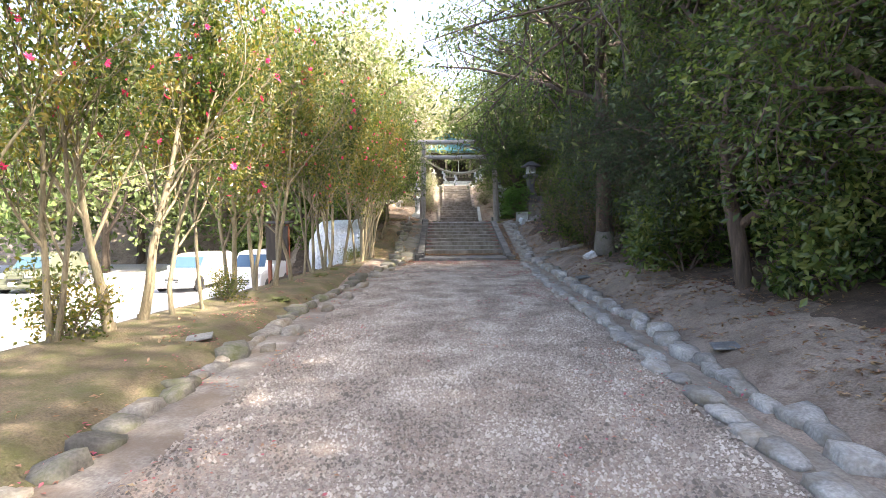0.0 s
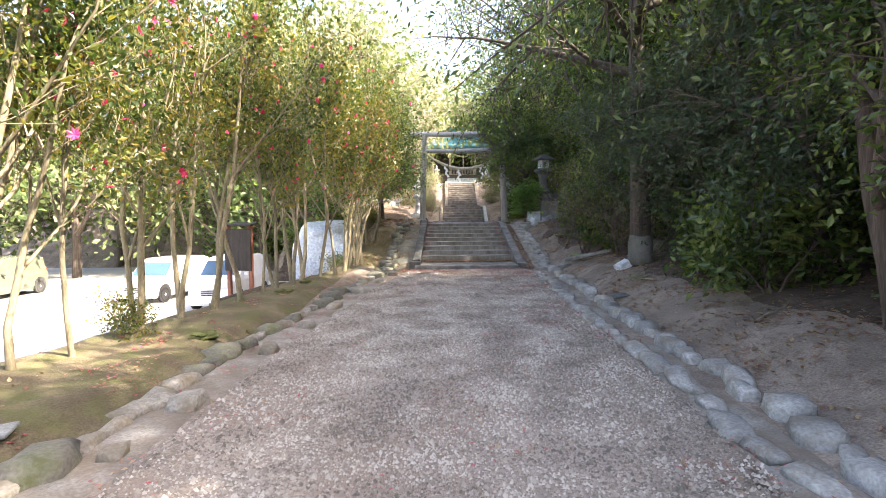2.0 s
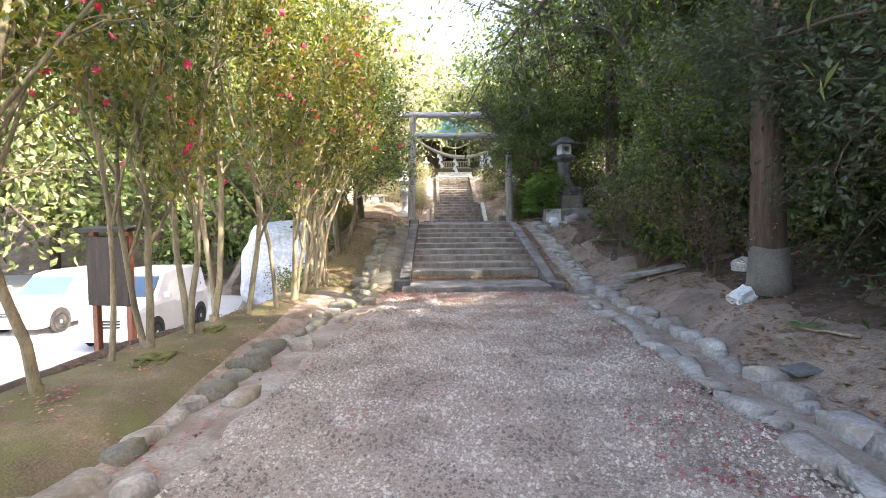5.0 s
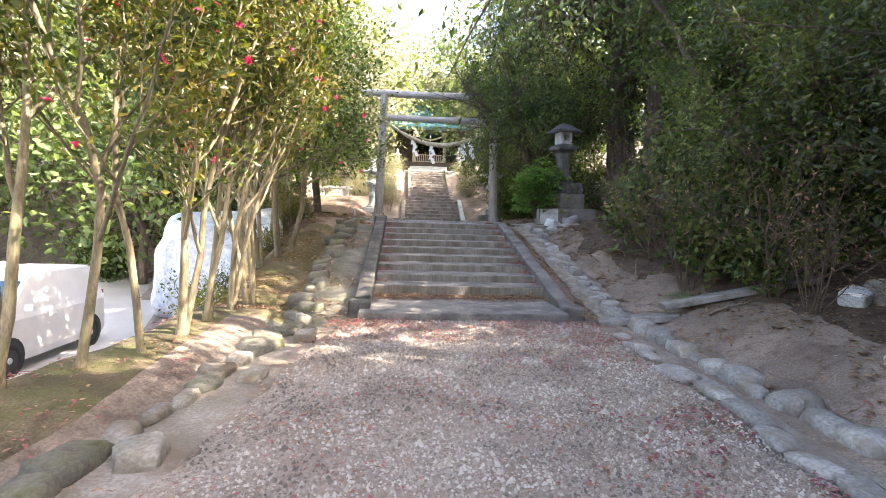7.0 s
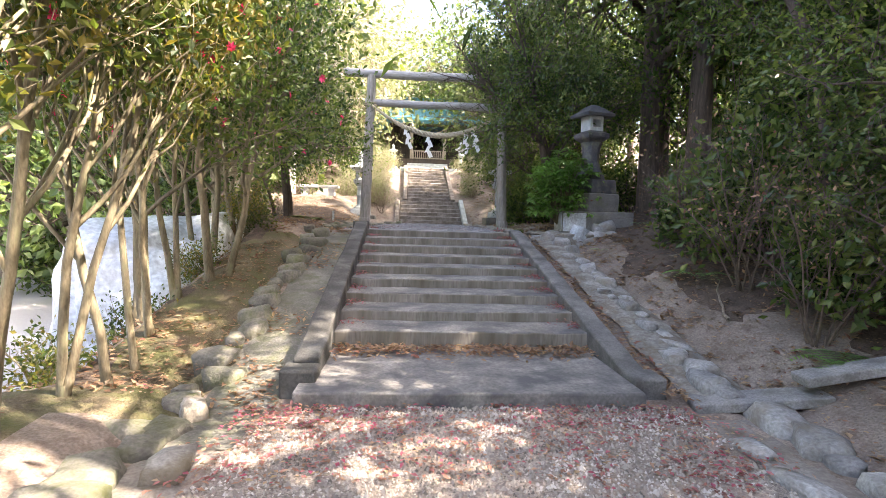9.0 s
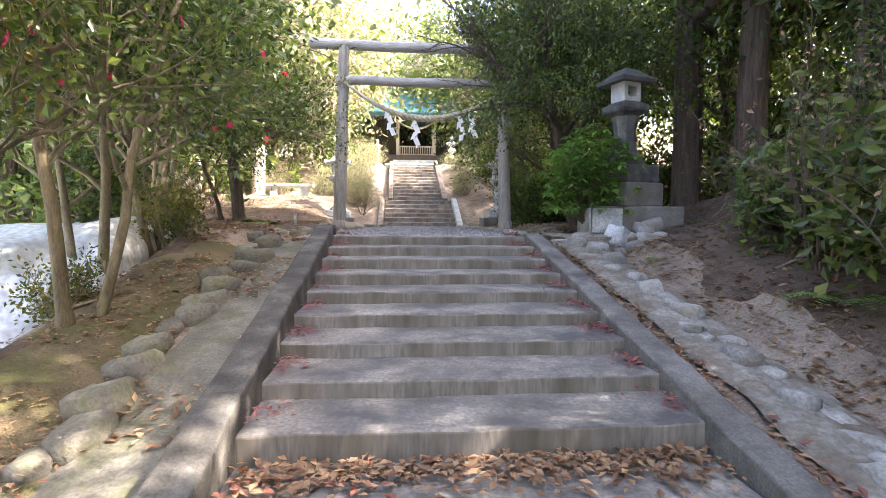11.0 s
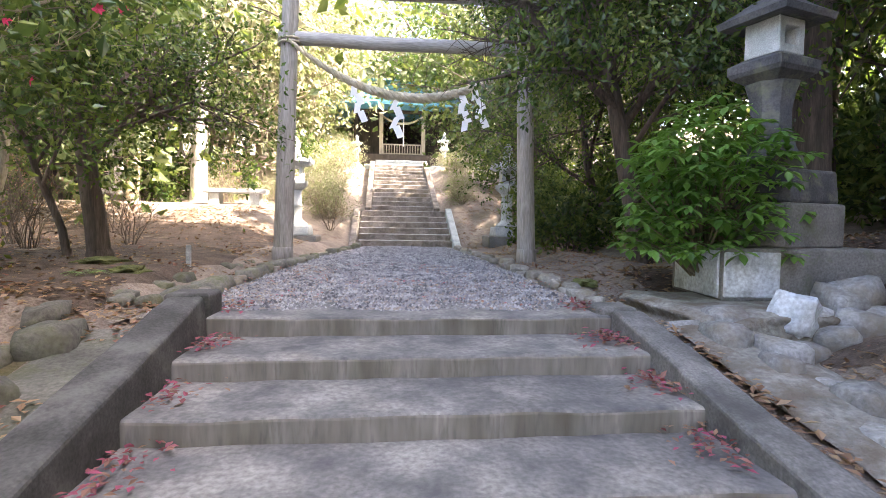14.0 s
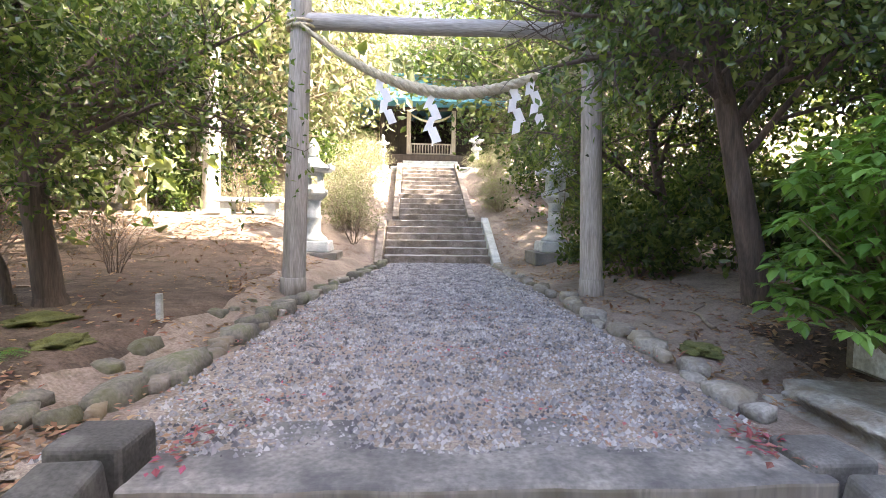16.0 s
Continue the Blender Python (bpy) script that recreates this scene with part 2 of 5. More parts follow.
# ---- small builders ----
def mesh_object(name, bm, material, parent=None, label="", smooth=True):
    me = bpy.data.meshes.new(name)
    bm.to_mesh(me)
    bm.free()
    if smooth:
        me.polygons.foreach_set("use_smooth", [True] * len(me.polygons))
    for mm in (material if isinstance(material, (list, tuple)) else [material]):
        me.materials.append(mm)
    ob = new(name, me)
    if parent:
        ob.parent = parent
    if label:
        ob["label"] = label
    return ob


def part(name, bm, material, parent, label="", smooth=False):
    return mesh_object(name, bm, material, parent, label, smooth)


def arrays_object(name, verts, faces, material, parent=None, smooth=False):
    """A mesh from numpy arrays of vertices and equal-sized faces."""
    me = bpy.data.meshes.new(name)
    verts, faces = np.asarray(verts, dtype=np.float32), np.asarray(faces, dtype=np.int32)
    k = faces.shape[1]
    me.vertices.add(len(verts))
    me.vertices.foreach_set("co", verts.ravel())
    me.loops.add(faces.size)
    me.loops.foreach_set("vertex_index", faces.ravel())
    me.polygons.add(len(faces))
    me.polygons.foreach_set("loop_start", np.arange(0, faces.size, k, dtype=np.int32))
    me.polygons.foreach_set("use_smooth", np.full(len(faces), smooth))
    me.materials.append(material)
    me.update(calc_edges=True)
    ob = new(name, me)
    if parent:
        ob.parent = parent
    return ob


def empty(name, m=None, **tags):
    ob = new(name)
    ob.empty_display_size = 0.1
    if m is not None:
        ob.matrix_world = m
    return tagged(ob, **tags)


def box(bm, sx, sy, sz, m=None, bevel=0.0, segments=1, taper=1.0):
    """A box with its base at z 0; taper scales its top."""
    vs = [bm.verts.new((x * sx / 2 * (taper if z else 1), y * sy / 2 * (taper if z else 1), z * sz))
          for z in (0, 1) for y in (-1, 1) for x in (-1, 1)]
    fs = [bm.faces.new([vs[i] for i in f]) for f in ((0, 2, 3, 1), (4, 5, 7, 6), (0, 1, 5, 4), (2, 6, 7, 3), (0, 4, 6, 2), (1, 3, 7, 5))]
    if bevel:
        es = list({e for f in fs for e in f.edges})
        r = bmesh.ops.bevel(bm, geom=es, offset=bevel, segments=segments, affect="EDGES", profile=0.5)
        vs = list({v for f in r["faces"] for v in f.verts} | {v for v in vs if v.is_valid})
    if m is not None:
        bmesh.ops.transform(bm, matrix=m, verts=vs)
    return vs


def lathe(bm, profile, sides=16, m=None, square=0.0):
    """A turned body from (radius, height) pairs; sides 4 to 8 give polygons."""
    rings = []
    for r, z in profile:
        rings.append([bm.verts.new((r * math.cos(2 * math.pi * (k + square) / sides), r * math.sin(2 * math.pi * (k + square) / sides), z)) for k in range(sides)])
    for a, b in zip(rings, rings[1:]):
        for k in range(sides):
            bm.faces.new((a[k], a[(k + 1) % sides], b[(k + 1) % sides], b[k]))
    bm.faces.new(list(reversed(rings[0])))
    bm.faces.new(rings[-1])
    vs = [v for r in rings for v in r]
    if m is not None:
        bmesh.ops.transform(bm, matrix=m, verts=vs)
    return vs


def tube_arrays(points, radii, sides, verts, faces):
    """Append a tapered tube along points to the lists."""
    base = len(verts)
    pts = [Vector(p) for p in points]
    for i, p in enumerate(pts):
        d = (pts[min(i + 1, len(pts) - 1)] - pts[max(i - 1, 0)]).normalized()
        u = d.orthogonal().normalized() if i == 0 else (u - d * u.dot(d)).normalized()
        w = d.cross(u)
        for k in range(sides):
            a = 2 * math.pi * k / sides
            verts.append(p + (u * math.cos(a) + w * math.sin(a)) * radii[i])
    for i in range(len(pts) - 1):
        for k in range(sides):
            a, b = base + i * sides + k, base + i * sides + (k + 1) % sides
            faces.append((a, b, b + sides, a + sides))


def leaf_arrays(rng, centres, size, spread_dir=None, aspect=0.5, droop=0.0, flat=0.0):
    """One folded four-cornered blade at each centre."""
    n = len(centres)
    d = rng.normal(size=(n, 3))
    if spread_dir is not None:
        d = d * 0.7 + spread_dir
    d[:, 2] = d[:, 2] * (1 - flat) - droop
    d /= np.linalg.norm(d, axis=1)[:, None] + 1e-9
    r = rng.normal(size=(n, 3)) * (1 - flat * 0.8)
    r[:, 2] += flat * 3
    s = np.cross(d, r)
    s /= np.linalg.norm(s, axis=1)[:, None] + 1e-9
    up = np.cross(s, d)
    ln = size * rng.uniform(0.65, 1.25, n)[:, None]
    wd = ln * aspect * 0.5
    base = centres
    mid = centres + d * ln * 0.5
    v = np.stack([base, mid + s * wd + up * wd * 0.35, centres + d * ln, mid - s * wd + up * wd * 0.35], axis=1).reshape(-1, 3)
    f = np.arange(4 * n).reshape(n, 4)
    return v, f


def smooth_step(a, b, v):
    t = min(1.0, max(0.0, (v - a) / (b - a)))
    return t * t * (3 - 2 * t)


def lerp(pairs, v):
    """Piecewise straight line through (position, value) pairs."""
    if v <= pairs[0][0]:
        return pairs[0][1]
    for (a, p), (b, q) in zip(pairs, pairs[1:]):
        if v <= b:
            return p + (q - p) * (v - a) / (b - a)
    return pairs[-1][1]


# ---- lie of the land ----
STEP_R, STEP_T, STEP_Y, STEP_Z = 0.1325, 0.612, 24.2, 1.43      # lower stairs: riser, tread, top edge
PATH_Z = [(-6, -0.22), (7, -0.17), (11, -0.13), (17.7, 0.04), (18.2, 0.06), (24.2, 1.34), (24.6, 1.41), (34.3, 1.46)]
LEFT_EDGE = [(-6, -2.45), (9, -2.5), (14, -2.1), (17.7, -1.55), (18.6, -1.9), (24.0, -1.9), (24.9, -1.5), (30, -1.1), (34.3, -0.35)]
RIGHT_EDGE = [(-6, 2.15), (2, 2.45), (8, 2.75), (17.7, 3.0), (24.5, 2.9), (30, 2.9), (34.3, 2.75)]
ROW_X = [(-4, -4.7), (5, -4.5), (7.3, -4.12), (9.7, -3.75), (11.2, -3.55), (13, -3.3), (15, -2.9), (16.2, -2.62), (25, -2.65)]


STAIR_Z = [(34.3, 1.40), (36.4, 2.36), (37.0, 2.40), (42.1, 4.42), (46.5, 4.5), (47.5, 4.6)]


def land(x, y):
    """Height of the ground."""
    zp = lerp(PATH_Z, y)
    le, re = lerp(LEFT_EDGE, y), lerp(RIGHT_EDGE, y)
    rise = smooth_step(62, 130, y) * 14
    hill = lerp(STAIR_Z, y) - 1.40 if y > 34.3 else 0.0
    if le <= x <= re:
        z = zp - 0.03 + hill - (0.12 if y > 34.3 else 0)
        if -0.75 < x < 2.5:
            z -= 0.2 * smooth_step(18.3, 18.9, y) * smooth_step(24.6, 24.3, y)
    elif x > re:
        d = x - re
        z = zp + 0.28 * smooth_step(0.35, 1.2, d) + 0.22 * max(0, min(d, 4) - 0.9) + 0.09 * max(0, d - 4) * smooth_step(4, 8, d)
        if y > 24.6:
            z -= 0.35 * smooth_step(24.6, 27, y) * smooth_step(0.4, 2.0, d)
        z += hill * (1 - 0.25 * smooth_step(0.4, 3, d))
        z -= 0.36 * smooth_step(1.9, 0.9, math.hypot((x - 4.35) / 1.2, y - 24.9))
    else:
        d = le - x
        zl = zp - 0.2 * smooth_step(17.4, 18.6, y) * smooth_step(25.2, 23.6, y) + 0.13 * smooth_step(0.1, 0.4, d) + 0.04 * min(d, 2)
        hollow = lerp([(-6, 1), (21.5, 1), (26.5, 0), (60, 0)], y - 6 * smooth_step(5.8, 7.4, -x) - 9 * smooth_step(8.5, 11, -x))
        edge = lerp(ROW_X, y) - 0.3
        drop = smooth_step(0, 1.0, edge - x) * hollow
        far = smooth_step(0.5, 2.6, d)
        zl += hill * (1 - far) + far * (smooth_step(30, 36.5, y) * 0.95 + smooth_step(38.5, 46, y) * 2.6)
        z = zl * (1 - drop) + (-1.42) * drop
    n = noise.noise(Vector((x * 0.7, y * 0.7, 0))) * 0.06 + noise.noise(Vector((x * 2.6, y * 2.6, 3))) * 0.035
    inside = smooth_step(-0.2, 0.6, max(le - x, x - re)) * (0.45 if x < 0 else 1.0)
    park = 1.0 if (x < -5.0 and y < 25) else 0.0
    return z + rise + n * inside * (1 - park)


def build_ground():
    xs = np.concatenate([np.arange(-400, -60, 40), np.arange(-60, -10, 4), np.arange(-10, 11, 0.2), np.arange(11, 60, 4), np.arange(60, 401, 40)])
    ys = np.concatenate([np.arange(-400, -40, 40), np.arange(-40, -4, 3), np.arange(-4, 46, 0.2), np.arange(46, 90, 3), np.arange(90, 401, 30)])
    vs = [(x, y, land(x, y)) for y in ys for x in xs]
    w = len(xs)
    a = np.arange(len(ys) - 1)[:, None] * w + np.arange(w - 1)[None, :]
    a = a.ravel()
    arrays_object("ground", vs, np.stack([a, a + 1, a + w + 1, a + w], 1), M_SOIL, smooth=True)
    tagged(bpy.data.objects["ground"], "bare brown earth bank with fallen leaves", "ground", kind="structure")


def strip(name, y0, y1, step, left, right, lift, material, cols=24, wobble=0.0):
    """A sheet that follows the land between two edges."""
    ys = np.arange(y0, y1 + 1e-6, step)
    vs = []
    for y in ys:
        a, b = left(y), right(y)
        a += wobble * noise.noise(Vector((0, y * 1.7, 5)))
        b += wobble * noise.noise(Vector((4, y * 1.7, 9)))
        for k in range(cols + 1):
            x = a + (b - a) * k / cols
            z = lerp(PATH_Z, y) + lift + 0.018 * noise.noise(Vector((x * 1.4, y * 1.4, 1))) - 0.035 * (k in (0, cols))
            vs.append((x, y, z))
    w = cols + 1
    a = (np.arange(len(ys) - 1)[:, None] * w + np.arange(cols)[None, :]).ravel()
    return arrays_object(name, vs, np.stack([a, a + 1, a + w + 1, a + w], 1), material, smooth=True)


build_ground()
gravel_path = tagged(strip("road", -4, 17.72, 0.2, lambda y: lerp(LEFT_EDGE, y) + 0.55, lambda y: lerp(RIGHT_EDGE, y) - 0.3, 0.02, M_GRAVEL, wobble=0.25),
                     "grey-brown gravel path between rows of stones", "path", kind="structure")
gravel_landing = tagged(strip("pavement", 24.4, 34.3, 0.2, lambda y: lerp(LEFT_EDGE, y) + 0.4, lambda y: lerp(RIGHT_EDGE, y) - 0.45, 0.02, M_GRAVEL, wobble=0.3),
                        "grey gravel forecourt under the wooden gate", "path", kind="structure")
bm = bmesh.new()
box(bm, 60, 60, 0.04, pose(-35.6, 12.0, -1.39))
car_park = tagged(mesh_object("road", bm, M_ASPHALT, smooth=False), "pale sunlit asphalt car park below the bank", "car park", kind="structure")


# ---- stairs ----
def roughen(bm, width, seed, cuts=14, amount=0.013):
    """Cut a long block across and wear its edges unevenly."""
    for k in range(1, cuts):
        bmesh.ops.bisect_plane(bm, geom=list(bm.verts) + list(bm.edges) + list(bm.faces), plane_co=(-width / 2 + width * k / cuts, 0, 0), plane_no=(1, 0, 0))
    for v in bm.verts:
        v.co.y += amount * noise.noise(Vector((v.co.x * 2.3, seed * 3.1, 1)))
        v.co.z += amount * 0.6 * noise.noise(Vector((v.co.x * 3.1, seed * 5.3, v.co.y * 2)))


def staircase(name, x, y_top, z_top, risers, riser, tread, width, label, tread_mat=M_TREAD, riser_mat=M_RISER, tilt=0.0):
    root = empty(name, Matrix.Translation((x, y_top, z_top)), label=label, category="stairs", kind="structure")
    for k in range(risers):
        bm = bmesh.new()
        depth = tread + 0.12
        box(bm, width, depth, riser + 0.1, pose(0, -k * tread + depth / 2, -k * riser - riser - 0.1), bevel=0.024, segments=3)
        roughen(bm, width, k + x, 22, 0.022)
        bm.normal_update()
        for f in bm.faces:
            f.material_index = 0 if f.normal.z > 0.6 else 1
        part("step", bm, [tread_mat, riser_mat], root)
    return root


AX = 0.84
staircase("stairs_lower", AX, STEP_Y, STEP_Z, 9, STEP_R, STEP_T, 3.02, "wide worn concrete steps with litter in the corners")
bm = bmesh.new()
box(bm, 3.12, 1.62, 0.2, pose(AX - 0.08, 18.56, -0.03), bevel=0.02, segments=2)
tagged(mesh_object("pavement_slab", bm, M_TREAD, smooth=False), "worn concrete slab at the foot of the steps", "slab", kind="structure")


def cheek(x, side, drop, mat):
    """The sloping concrete kerb beside the lower steps, with a block at each end."""
    root = empty("stair_kerb", Matrix.Translation((x, 18.3, 0.1)), label="weathered concrete kerb sloping beside the steps", category="kerb", kind="structure")
    slope = math.atan2(STEP_R, STEP_T)
    length = (24.25 - 18.35) / math.cos(slope)
    bm = bmesh.new()
    box(bm, 0.25, length, 0.62, pose(0, 0, 0.02 - drop) @ Matrix.Rotation(slope, 4, "X") @ pose(0, length / 2, -0.41), bevel=0.028, segments=3)
    for k in range(1, 26):
        bmesh.ops.bisect_plane(bm, geom=list(bm.verts) + list(bm.edges) + list(bm.faces), plane_co=(0, length * k / 26, 0), plane_no=(0, 1, 0))
    for v in bm.verts:
        v.co.x += 0.022 * noise.noise(Vector((side, v.co.y * 1.9, v.co.z * 1.5)))
        v.co.z += 0.016 * noise.noise(Vector((v.co.x * 4, v.co.y * 2.4, side * 7)))
    part("coping", bm, mat, root)
    bm = bmesh.new()
    box(bm, 0.33, 0.34, 0.46 - drop * 0.5, pose(0.03 * side, -0.12, -0.28), bevel=0.03, segments=3)
    part("foot_block", bm, mat, root)
    bm = bmesh.new()
    box(bm, 0.32, 0.3, 0.5, pose(-0.03, 6.1, 1.0 - drop), bevel=0.03, segments=3)
    part("head_block", bm, mat, root)


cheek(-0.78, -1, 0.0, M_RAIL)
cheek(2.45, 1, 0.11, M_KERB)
staircase("stairs_middle", 1.16, 36.4, 2.48, 6, 0.17, 0.36, 2.6, "broad old stone steps above the forecourt", M_CONCRETE, M_OLDSTEP)
staircase("stairs_upper", 1.16, 42.1, 4.52, 12, 0.17, 0.46, 2.0, "narrow mossy stone steps up to the shrine", M_CONCRETE, M_OLDSTEP)


# ---- torii gate ----
def torii():
    root = empty("torii_gate", Matrix.Translation((1.0, 29.5, 1.42)), label="weathered grey log torii gate over the gravel", category="gate")
    for s in (-1, 1):
        verts, faces = [], []
        tube_arrays([(s * (2.15 - 0.14 * k / 8), 0, -0.1 + 4.7 * k / 8) for k in range(9)], [0.165 - 0.004 * k for k in range(9)], 20, verts, faces)
        arrays_object("post", verts, faces, M_POST, root, True)
        bm = bmesh.new()
        lathe(bm, [(0.18, 0), (0.18, 0.3), (0.172, 0.31)], 20, pose(s * 2.15, 0, -0.05))
        part("foot_band", bm, M_POST, root, smooth=True)
    for nm, z, a, b, r in (("tie_beam", 3.78, -2.2, 2.45, 0.115), ("lintel", 4.65, -2.85, 2.95, 0.13)):
        verts, faces = [], []
        tube_arrays([(a + (b - a) * k / 12, 0, z + 0.01 * math.sin(k)) for k in range(13)], [r] * 13, 18, verts, faces)
        o = arrays_object(nm, verts, faces, M_BEAM, root, True)
        bm = bmesh.new()
        bm.from_mesh(o.data)
        bmesh.ops.holes_fill(bm, edges=[e for e in bm.edges if e.is_boundary])
        bm.to_mesh(o.data)
        bm.free()
    return root


torii()


def rope_curve(u):
    """The sagging straw rope: u from 0 to 1."""
    a, b = Vector((-1.02, 29.32, 5.12)), Vector((3.0, 29.32, 5.0))
    p = a.lerp(b, u)
    p.z -= 2.75 * u * (1 - u) + 0.12 * math.sin(math.pi * u)
    return p


def sacred_rope():
    root = empty("straw_rope", Matrix.Translation((0, 0, 0)), label="twisted straw rope hung in a sag between gate posts", category="rope")
    n = 90
    for s in range(3):
        verts, faces = [], []
        pts, rad = [], []
        for k in range(n + 1):
            u = k / n
            fat = 0.018 + 0.042 * math.sin(math.pi * u) ** 0.8
            a = u * 2 * math.pi * 11 + s * 2 * math.pi / 3
            pts.append(rope_curve(u) + Vector((0, math.cos(a), math.sin(a))) * fat * 0.75)
            rad.append(fat * 0.78)
        tube_arrays(pts, rad, 8, verts, faces)
        arrays_object("strand", verts, faces, M_ROPE, root, True)
    for x in (-1.03, 3.03):
        verts, faces = [], []
        tube_arrays([(x + 0.19 * math.cos(a * 0.6), 29.5 + 0.19 * math.sin(a * 0.6), 5.06 + a * 0.006) for a in range(22)], [0.022] * 22, 6, verts, faces)
        arrays_object("binding", verts, faces, M_ROPE, root, True)


sacred_rope()


def paper_streamer(u, size, lean):
    """A zigzag of folded white paper hanging from the rope."""
    p = rope_curve(u)
    bm = bmesh.new()
    w, h, x = 0.10, 0.135, 0.0
    for k in range(4):
        slant = 0.075 * (1 if (k % 2 == 0) == (lean > 0) else -0.25 if abs(lean) > 0.4 else -1)
        q = [(x - w / 2, 0.008 * (k % 2), -h * k), (x + w / 2, 0.008 * (k % 2), -h * k + 0.035), (x + w / 2 + slant, 0.008 * (k % 2), -h * (k + 1)), (x - w / 2 + slant, 0.008 * (k % 2), -h * (k + 1) - 0.035)]
        bm.faces.new([bm.verts.new(Vector(c) * size) for c in q])
        x += slant + 0.055 * (-1 if lean < 0 else 1) * (1 if k % 2 else -1)
    r = bmesh.ops.extrude_face_region(bm, geom=list(bm.faces))
    bmesh.ops.translate(bm, verts=[v for v in r["geom"] if isinstance(v, bmesh.types.BMVert)], vec=(0, 0.003, 0))
    o = mesh_object("paper_streamer", bm, M_PAPER, smooth=False)
    o.location = p + Vector((0, -0.02, -0.05))
    tagged(o, "white zigzag folded paper streamer on the rope", "streamer", "streamers on the rope")


for u, s, ln in ((0.27, 1.05, -0.7), (0.45, 1.15, -0.3), (0.72, 1.1, 0.5), (0.785, 1.15, -0.6)):
    paper_streamer(u, s, ln)


# ---- stone lanterns ----
def stone_lantern(x, y, z):
    root = empty("stone_lantern", Matrix.Translation((x, y, z)), label="tall pale granite lantern on a square stone plinth", category="stone lantern", group="pair of lanterns by the gate")
    bm = bmesh.new()
    box(bm, 1.15, 1.0, 0.3, None, 0.03, 2)
    part("plinth", bm, M_BASESTONE, root)
    bm = bmesh.new()
    box(bm, 0.78, 0.78, 0.24, pose(0, 0, 0.3), 0.03, 2, 0.94)
    part("base", bm, M_GRANITE, root)
    bm = bmesh.new()
    lathe(bm, [(0.30, 0.54), (0.28, 0.6), (0.2, 0.66), (0.155, 0.72), (0.15, 1.0), (0.17, 1.02), (0.17, 1.07), (0.145, 1.09), (0.145, 1.36), (0.17, 1.42)], 24)
    part("shaft", bm, M_GRANITE, root, smooth=True)
    bm = bmesh.new()
    lathe(bm, [(0.17, 1.42), (0.30, 1.53), (0.33, 1.58), (0.33, 1.66), (0.26, 1.68), (0.24, 1.72)], 6, None, 0.5)
    part("platform", bm, M_GRANITE, root)
    bm = bmesh.new()
    for sx in (-1, 1):
        for sy in (-1, 1):
            box(bm, 0.08, 0.08, 0.3, pose(sx * 0.15, sy * 0.15, 1.72), 0.008)
    box(bm, 0.38, 0.38, 0.06, pose(0, 0, 1.70), 0.01)
    box(bm, 0.38, 0.38, 0.07, pose(0, 0, 1.97), 0.01)
    box(bm, 0.1, 0.36, 0.3, pose(-0.13, 0, 1.72), 0.005)
    part("firebox", bm, M_GRANITE, root)
    bm = bmesh.new()
    lathe(bm, [(0.2, 2.02), (0.40, 2.05), (0.46, 2.12), (0.43, 2.16), (0.28, 2.22), (0.16, 2.32), (0.12, 2.36)], 6, None, 0.5)
    for k in range(6):
        a = math.pi / 3 * (k + 0.5)
        box(bm, 0.1, 0.07, 0.12, Matrix.Translation((math.cos(a) * 0.44, math.sin(a) * 0.44, 2.09)) @ Matrix.Rotation(a, 4, "Z"), 0.02, 2)
    part("cap", bm, M_GRANITE, root)
    bm = bmesh.new()
    lathe(bm, [(0.12, 2.36), (0.13, 2.4), (0.09, 2.44), (0.12, 2.5), (0.13, 2.57), (0.1, 2.66), (0.04, 2.74), (0.01, 2.78)], 18)
    part("finial", bm, M_GRANITE, root, smooth=True)
    return root


lant = stone_lantern(3.85, 34.0, 1.5)
copy_thing(lant, Matrix.Translation((-1.64, 33.7, 1.47)))


